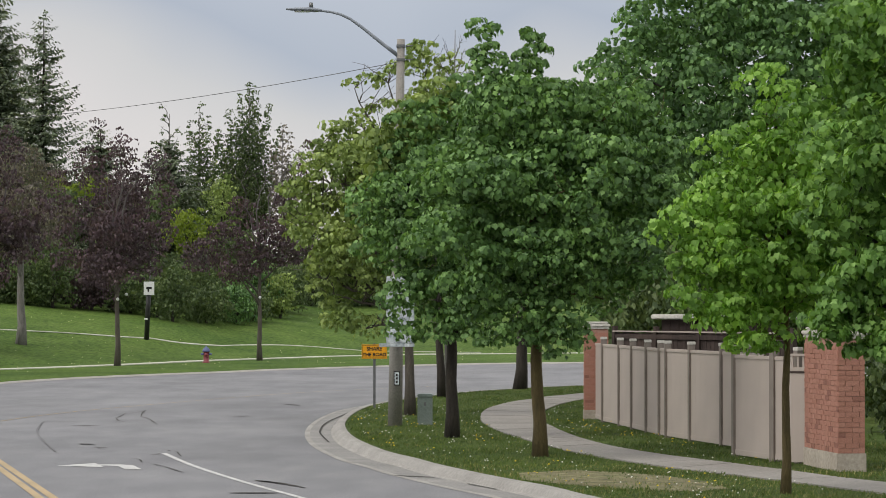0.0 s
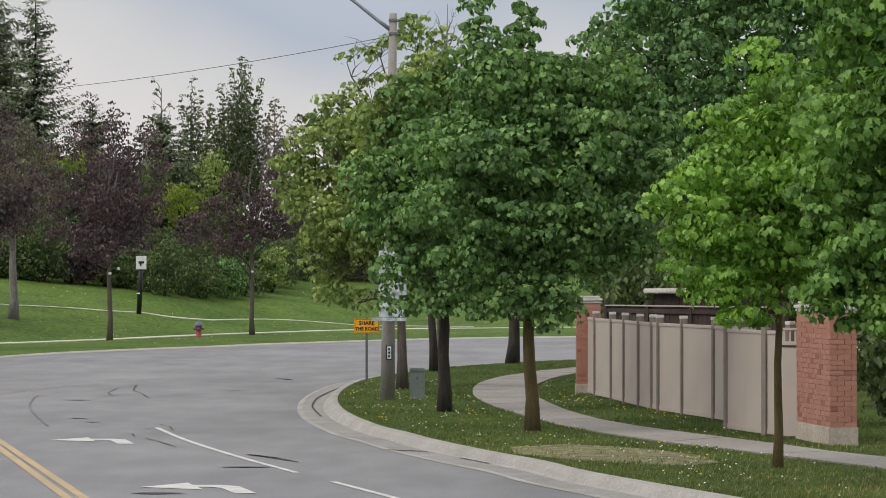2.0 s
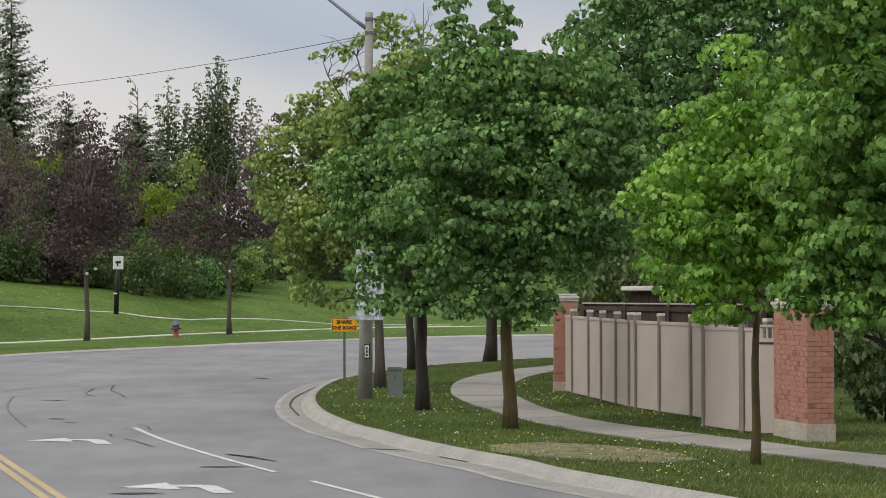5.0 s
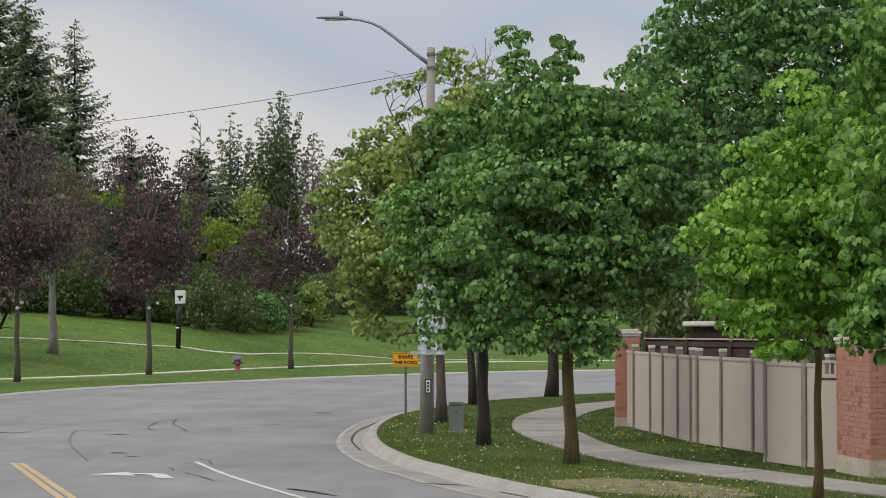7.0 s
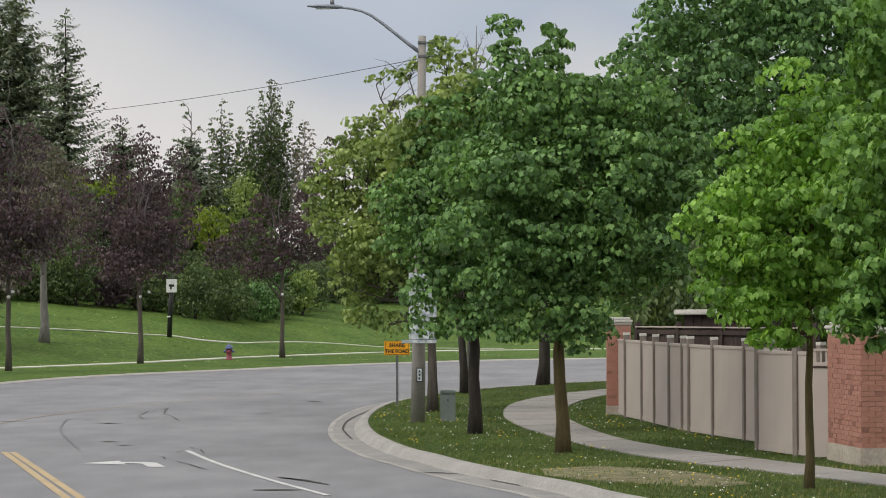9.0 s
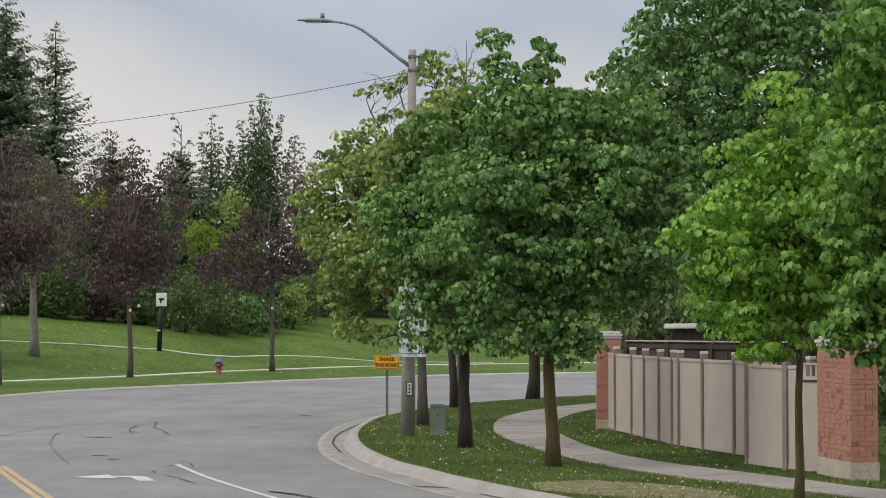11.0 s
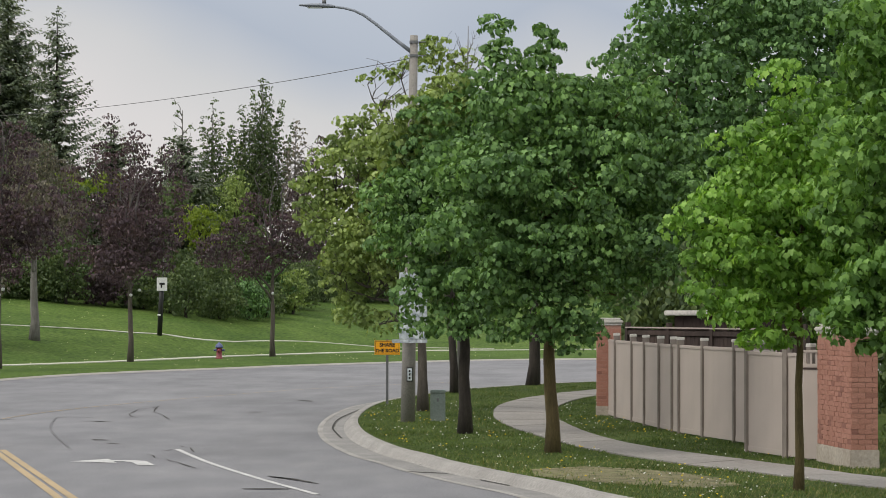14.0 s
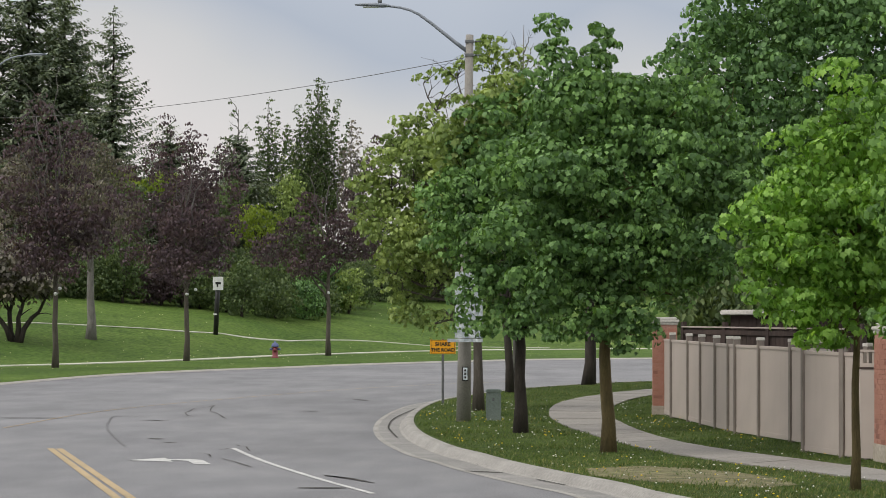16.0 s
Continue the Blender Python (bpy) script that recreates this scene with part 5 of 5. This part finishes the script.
def build_street_furniture():
    lamp = build_lamp((-0.98, 57.7, 0), 0.12, 7.90, -1, 1.62, "tall concrete street lamp post with upswept aluminium arm")
    plate = part("number_plate", boxed(-0.005, 0.085, -0.186, -0.17, 0.85, 1.10, bevel=0.004), SIGN_BACK, lamp, "white plate with dark marks")
    for i in range(3):
        part("mark", boxed(0.022, 0.058, -0.190, -0.186, 0.88 + i * 0.072, 0.925 + i * 0.072), BLACK, plate)
    part("plate_backing", boxed(-0.022, 0.102, -0.17, -0.155, 0.83, 1.12, bevel=0.004), BLACK, lamp)
    # second lamp on the park side
    build_lamp((-17.7, 92.0, 0), 0.0, 9.85, 1, 1.75, "far street lamp beside the park road")
    # overhead cable from the near lamp post to far away
    a, b = Vector((-0.9, 57.7, 7.44)), Vector((-17.6, 92.0, 8.45))
    pts = []
    for i in range(25):
        t = i / 24
        p = a.lerp(b, t)
        p.z -= 4 * 0.30 * t * (1 - t)
        pts.append(p)
    tagged(part("overhead_cable", tube("overhead_cable", pts, [0.0075] * 25, WIRE, 6), WIRE), "thin dark overhead cable between lamp posts", "cable")
    # amber advisory sign with its larger sheet above
    sign = thing("road_sign", (-1.65, 68.0, 0), "amber road sign on a steel post beside the kerb", "road sign")
    part("post", boxed(-0.03, 0.03, -0.02, 0.02, -0.1, 1.56, bevel=0.006), STEEL, sign)
    tab = part("sign_panel", boxed(-0.305, 0.305, -0.04, -0.028, 1.19, 1.53, bevel=0.004), AMBER, sign, "amber panel with black letters")
    writing("lettering", "SHARE", 0.125, (0, -0.0415, 1.425), BLACK, tab)
    writing("lettering", "THE ROAD", 0.115, (0, -0.0415, 1.285), BLACK, tab)
    for n, x0, x1, z0, z1 in (("border", -0.285, 0.285, 1.205, 1.213), ("border", -0.285, 0.285, 1.507, 1.515), ("border", -0.285, -0.277, 1.213, 1.507), ("border", 0.277, 0.285, 1.213, 1.507)):
        part(n, boxed(x0, x1, -0.0425, -0.0402, z0, z1), BLACK, tab)
    # tall pale sheet sign on the lamp post, behind leaves
    board = thing("notice_board", (-0.98, 57.55, 0), "tall pale sheet sign strapped to the lamp post", "sign")
    part("panel", boxed(-0.17, 0.40, -0.20, -0.185, 1.70, 3.05, bevel=0.006), SIGN_BACK, board)
    part("panel", boxed(-0.32, 0.40, -0.205, -0.19, 1.62, 1.69, bevel=0.006), SIGN_BACK, board)
    for z in (1.8, 2.9):
        part("strap", boxed(-0.19, 0.19, -0.185, -0.03, z, z + 0.03), STEEL, board)
    # utility box
    ub = thing("utility_box", (-0.37, 58.3, 0), "grey-green metal utility box in the grass", "utility box")
    part("body", boxed(-0.155, 0.155, -0.14, 0.14, -0.03, 0.56, bevel=0.015), BOX_GREEN, ub)
    part("lid", boxed(-0.165, 0.165, -0.15, 0.15, 0.565, 0.64, bevel=0.02), BOX_GREEN, ub)
    part("latch", boxed(-0.02, 0.02, -0.155, -0.14, 0.40, 0.47, bevel=0.004), STEEL, ub)
    # fire hydrant
    hy = thing("fire_hydrant", (-10.45, 124.8, 0), "red fire hydrant with a blue top on the verge", "fire hydrant")
    part("barrel", tube("barrel", [(0, 0, -0.03), (0, 0, 0.04), (0, 0, 0.06), (0, 0, 0.46), (0, 0, 0.48)], [0.17, 0.17, 0.125, 0.12, 0.15], HYDRANT_RED, 14), HYDRANT_RED, hy)
    part("bonnet", tube("bonnet", [(0, 0, 0.482), (0, 0, 0.52), (0, 0, 0.60), (0, 0, 0.66), (0, 0, 0.68), (0, 0, 0.73)], [0.17, 0.17, 0.15, 0.09, 0.04, 0.035], HYDRANT_BLUE, 14), HYDRANT_BLUE, hy, "blue bonnet")
    for dx in (-1, 1):
        part("nozzle", tube("nozzle", [(dx * 0.1, 0, 0.38), (dx * 0.24, 0, 0.38)], [0.06, 0.055], HYDRANT_BLUE, 10), HYDRANT_BLUE, hy)
    part("nozzle", tube("nozzle", [(0, -0.1, 0.36), (0, -0.26, 0.36)], [0.08, 0.075], HYDRANT_RED, 10), HYDRANT_RED, hy)
    # black post with a white notice in the park
    z = lawn_height(-14.2, 135.4)
    sp = thing("park_sign", (-14.2, 135.4, z), "black post with a small white notice on the lawn", "sign", turn=0)
    part("post", tube("post", [(0, 0, -0.05), (0.06, 0, 1.5), (0.13, 0, 2.55)], [0.12, 0.12, 0.11], BLACK, 10), BLACK, sp)
    part("rod", tube("rod", [(0.13, 0, 2.4), (0.2, 0, 3.7)], [0.025, 0.02], STEEL, 6), STEEL, sp)
    face = part("notice", boxed(-0.12, 0.38, -0.17, -0.14, 2.14, 2.78, bevel=0.01), WHITE, sp, "white notice with dark drawing")
    part("drawing", boxed(0.0, 0.26, -0.176, -0.171, 2.42, 2.53), BLACK, face)
    part("drawing", boxed(0.06, 0.14, -0.176, -0.171, 2.29, 2.42), BLACK, face)
    part("band", tube("band", [(0.02, 0, 0.95), (0.02, 0, 1.02)], [0.128, 0.128], WHITE, 10), WHITE, sp)


build_fence()
build_street_furniture()


# ---------------------------------------------------------------- cracks, grass, dandelions
def build_cracks():
    """Dark sealer and worn joints on the asphalt."""
    flat = [(-11.67, 62.0, -9.66, 62.0), (-8.0, 60.8, -7.38, 60.8), (-6.77, 52.7, -6.45, 52.5), (-6.33, 51.2, -6.07, 51.2), (-4.95, 66.2, -4.52, 66.2), (-4.17, 74.4, -3.75, 73.6), (-2.92, 38.7, -2.26, 38.7),
            (-2.77, 41.6, -1.93, 39.8), (-2.76, 41.5, -2.23, 40.7), (-0.72, 42.7, -0.12, 42.2), (1.0, 109, 1.7, 109), (-3.65, 33.9, -2.99, 33.9)]
    thin = CRACKS
    for i, (a, b, c, d) in enumerate(flat + thin):
        p, q = Vector((a, b)), Vector((c, d))
        w = 0.018 if i >= len(flat) else 0.05 if 6 < i < 9 else 0.11
        mid = (p + q) / 2 + Vector((random.uniform(-0.05, 0.05), random.uniform(-0.25, 0.25) * (i >= len(flat))))
        line = smooth_line([p, mid, q], 0.15)
        o = offsets(line)
        verts, faces = [], []
        for j, (u, v) in enumerate(zip(line, o)):
            k = w * (0.35 + 0.65 * math.sin(math.pi * j / (len(line) - 1))) * random.uniform(0.6, 1.2)
            verts += [(u.x + v.x * k, u.y + v.y * k, ROAD_Z + 0.010), (u.x - v.x * k, u.y - v.y * k, ROAD_Z + 0.010)]
        faces = [(2 * j, 2 * j + 1, 2 * j + 3, 2 * j + 2) for j in range(len(line) - 1)]
        tagged(part("crack_repair", mesh_of("crack_repair", verts, faces, TAR), TAR), "dark sealed crack in the asphalt", "crack", "sealed cracks", "structure")
    for pts, half in (([(-6.84, 49.9), (-8.1, 56.6), (-8.66, 60.7), (-8.84, 63.1), (-8.2, 63.2)], 0.02), ([(-9.3, 63.0), (-7.6, 63.2), (-6.4, 63.6)], 0.018)):
        tagged(part("tar_line", strip("tar_line", pts, half, SKID, ROAD_Z + 0.014), SKID), "faint dark line on the asphalt", "crack", "sealed cracks", "structure")
    for pts, half in (([(-2.26, 68.4), (-2.56, 62.3), (-2.52, 58.0), (-2.37, 55.7), (-2.15, 53.2)], 0.018), ([(-2.28, 58.6), (-1.99, 54.3), (-1.42, 49.2), (-0.9, 46.4)], 0.014), ([(-0.55, 44.4), (0.1, 42.0)], 0.02), ([(0.35, 40.6), (0.75, 39.3)], 0.014)):
        tagged(part("tar_line", strip("tar_line", pts, half, TAR, ROAD_Z + 0.02), TAR), "dark open joint along the gutter", "crack", "sealed cracks", "structure")
    faint = strip("centre_line", [(-10.3, 57), (-9.6, 66), (-7.65, 74.4), (-4.2, 84.9), (0.5, 93)], 0.022, ROAD_YELLOW)
    tagged(part("centre_line", faint, ROAD_YELLOW), "almost worn away yellow centre line", "road marking", "double yellow line", "structure")
    patch = filled("worn_patch", [(1.1, 41.2), (1.1, 39.6), (1.6, 38.6), (2.2, 37.8), (2.7, 37.3), (3.3, 37.0), (3.8, 37.6), (3.7, 39.0), (3.2, 40.4), (2.6, 41.4), (1.9, 41.9)], 0.006, DRY_GRASS)
    tagged(part("worn_patch", patch, DRY_GRASS), "patch of dry worn ground in the verge", "ground", kind="structure")


CRACKS = [(-7.53, 64.9, -7.64, 68.0), (-7.64, 68.0, -7.44, 68.4), (-7.44, 68.4, -7.35, 69.9), (-7.35, 69.9, -7.04, 65.9), (-7.04, 65.9, -6.69, 64.5), (-6.69, 64.5, -6.28, 62.0), (-7.5, 64.9, -7.07, 62.9), (-4.71, 46.0, -4.46, 45.2), (-4.46, 45.2, -3.99, 43.5), (-5.27, 47.6, -4.95, 46.5), (-4.9, 50.4, -4.67, 49.8), (-4.67, 49.8, -4.47, 48.3), (-5.02, 48.7, -4.91, 49.2)]


def in_outline(x, y, outline):
    """Which of many points lie inside an outline."""
    inside = np.zeros(len(x), bool)
    pts = np.array(outline, float)
    for (x0, y0), (x1, y1) in zip(pts, np.roll(pts, -1, 0)):
        if y0 != y1:
            inside ^= ((y0 > y) != (y1 > y)) & (x < (x1 - x0) * (y - y0) / (y1 - y0) + x0)
    return inside


def build_grass():
    rng = np.random.default_rng(4)
    n = 170000
    y = 30 + 58 * rng.random(n) ** 1.5
    x = -2.6 + 10.5 * rng.random(n)
    edge = [(p.x, p.y) for p in NEAR_KERB] + [(45, -6)]
    path = WALK_LOW + WALK_HIGH[::-1]
    keep = in_outline(x - 0.12, y, edge) & in_outline(x + 0.12, y, edge) & ~in_outline(x, y, path)
    worn = in_outline(x, y, [(1.1, 41.2), (1.1, 39.6), (2.2, 37.8), (3.3, 37.0), (3.8, 37.6), (3.2, 40.4), (1.9, 41.9)])
    keep &= ~(worn & (rng.random(n) < 0.8))
    x, y = x[keep], y[keep]
    n = len(x)
    patchy = np.array([noise.noise((a * 1.3, b * 0.6, 0)) for a, b in zip(x[::1], y[::1])])
    tall = (0.026 + 0.032 * rng.random(n)) * (1 + 0.6 * patchy)
    a = rng.random(n) * 2 * np.pi
    head = np.stack([np.cos(a) * 0.5, np.sin(a) * 0.5, np.ones(n)], 1)
    face = np.stack([-np.sin(a), np.cos(a), np.full(n, 0.2)], 1)
    blade = np.array([(0.15, 0.0), (0.0, 1.0), (-0.15, 0.0)])
    me = leaf_mesh("grass", np.stack([x, y, np.full(n, -0.005)], 1), head, face, tall, blade, BLADES, rng)
    tagged(part("grass", me, BLADES), "short rough grass blades on the verge", "grass", kind="stuff")
    dry = (y < 43) & (rng.random(n) < 0.28) | (y >= 43) & (rng.random(n) < 0.07)
    me = leaf_mesh("dry_grass", np.stack([x, y, np.full(n, 0.0)], 1)[dry] + rng.normal(size=(int(dry.sum()), 3)) * np.array((0.03, 0.03, 0)), face[dry] * 0.5 + np.array((0, 0, 1.0)), head[dry], tall[dry] * 1.15, blade * np.array((0.7, 1.0)), STRAW, rng)
    tagged(part("dry_grass", me, STRAW), "dry straw-coloured grass blades on the verge", "grass", kind="stuff")
    # dandelions, in flower and gone to seed
    for name, mat, count, size, text, y0, y1 in (("dandelion_flowers", FLOWER, 260, 0.016, "yellow dandelion flowers in the verge", 34, 64), ("dandelion_seed_heads", CLOCK, 340, 0.014, "white dandelion seed heads in the verge", 31, 70)):
        y = y0 + (y1 - y0) * rng.random(count * 3)
        x = -2.4 + 9 * rng.random(count * 3)
        keep = in_outline(x - 0.2, y, edge) & in_outline(x + 0.2, y, edge) & ~in_outline(x, y, path) & (x < 5.0)
        clump = np.array([noise.noise((a * 0.8, b * 0.35, 3.0)) for a, b in zip(x, y)])
        keep &= clump > (0.12 if mat is FLOWER else -0.25)
        heads(name, np.stack([x[keep], y[keep], 0.035 + 0.035 * rng.random(keep.sum())], 1)[:count], size, mat, text)
    y = 100 + 62 * rng.random(300)
    x = -26 + 32 * rng.random(300)
    keep = ~in_outline(x, y - 1.0, [(p.x, p.y) for p in FAR_KERB] + [(60, -30)])
    z = np.array([lawn_height(a, b) for a, b in zip(x, y)]) + 0.07
    heads("lawn_flowers", np.stack([x, y, z], 1)[keep], 0.024, PALE_FLOWER, "pale dandelion heads scattered over the lawn")


def heads(name, at, size, material, text):
    """Small round flower heads, each a small octahedron."""
    verts, faces = [], []
    for p in at:
        o = len(verts)
        s = size * random.uniform(0.7, 1.25)
        verts += [(p[0] + s, p[1], p[2]), (p[0], p[1] + s, p[2]), (p[0] - s, p[1], p[2]), (p[0], p[1] - s, p[2]), (p[0], p[1], p[2] + s * 0.8), (p[0], p[1], p[2] - s * 0.6)]
        faces += [(o, o + 1, o + 4), (o + 1, o + 2, o + 4), (o + 2, o + 3, o + 4), (o + 3, o, o + 4), (o + 1, o, o + 5), (o + 2, o + 1, o + 5), (o + 3, o + 2, o + 5), (o, o + 3, o + 5)]
    tagged(part(name, mesh_of(name, verts, faces, material), material), text, "flowers", kind="stuff")


build_cracks()
build_grass()


# ---------------------------------------------------------------- sway in the breeze
def motions():
    """The crowns nod a little in the wind."""
    gusts = ((0.0, -2), (1.0, 3), (2.0, 0), (3.0, 6), (4.2, 1), (5.5, -8), (6.0, -6), (6.5, -2), (7.0, -3), (7.5, -5), (8.0, 3), (8.5, 5), (9.0, 3), (10.2, -1), (11.5, 0), (12.5, 0), (13.0, -3), (13.5, 1), (14.0, 2), (15.0, 1), (16.0, 3))
    for crown, share in SWAYING:
        walk(crown, [(t, pose(0, 0, 0, 0.02 * g * share, 0.075 * g * share, 0)) for t, g in gusts])


motions()
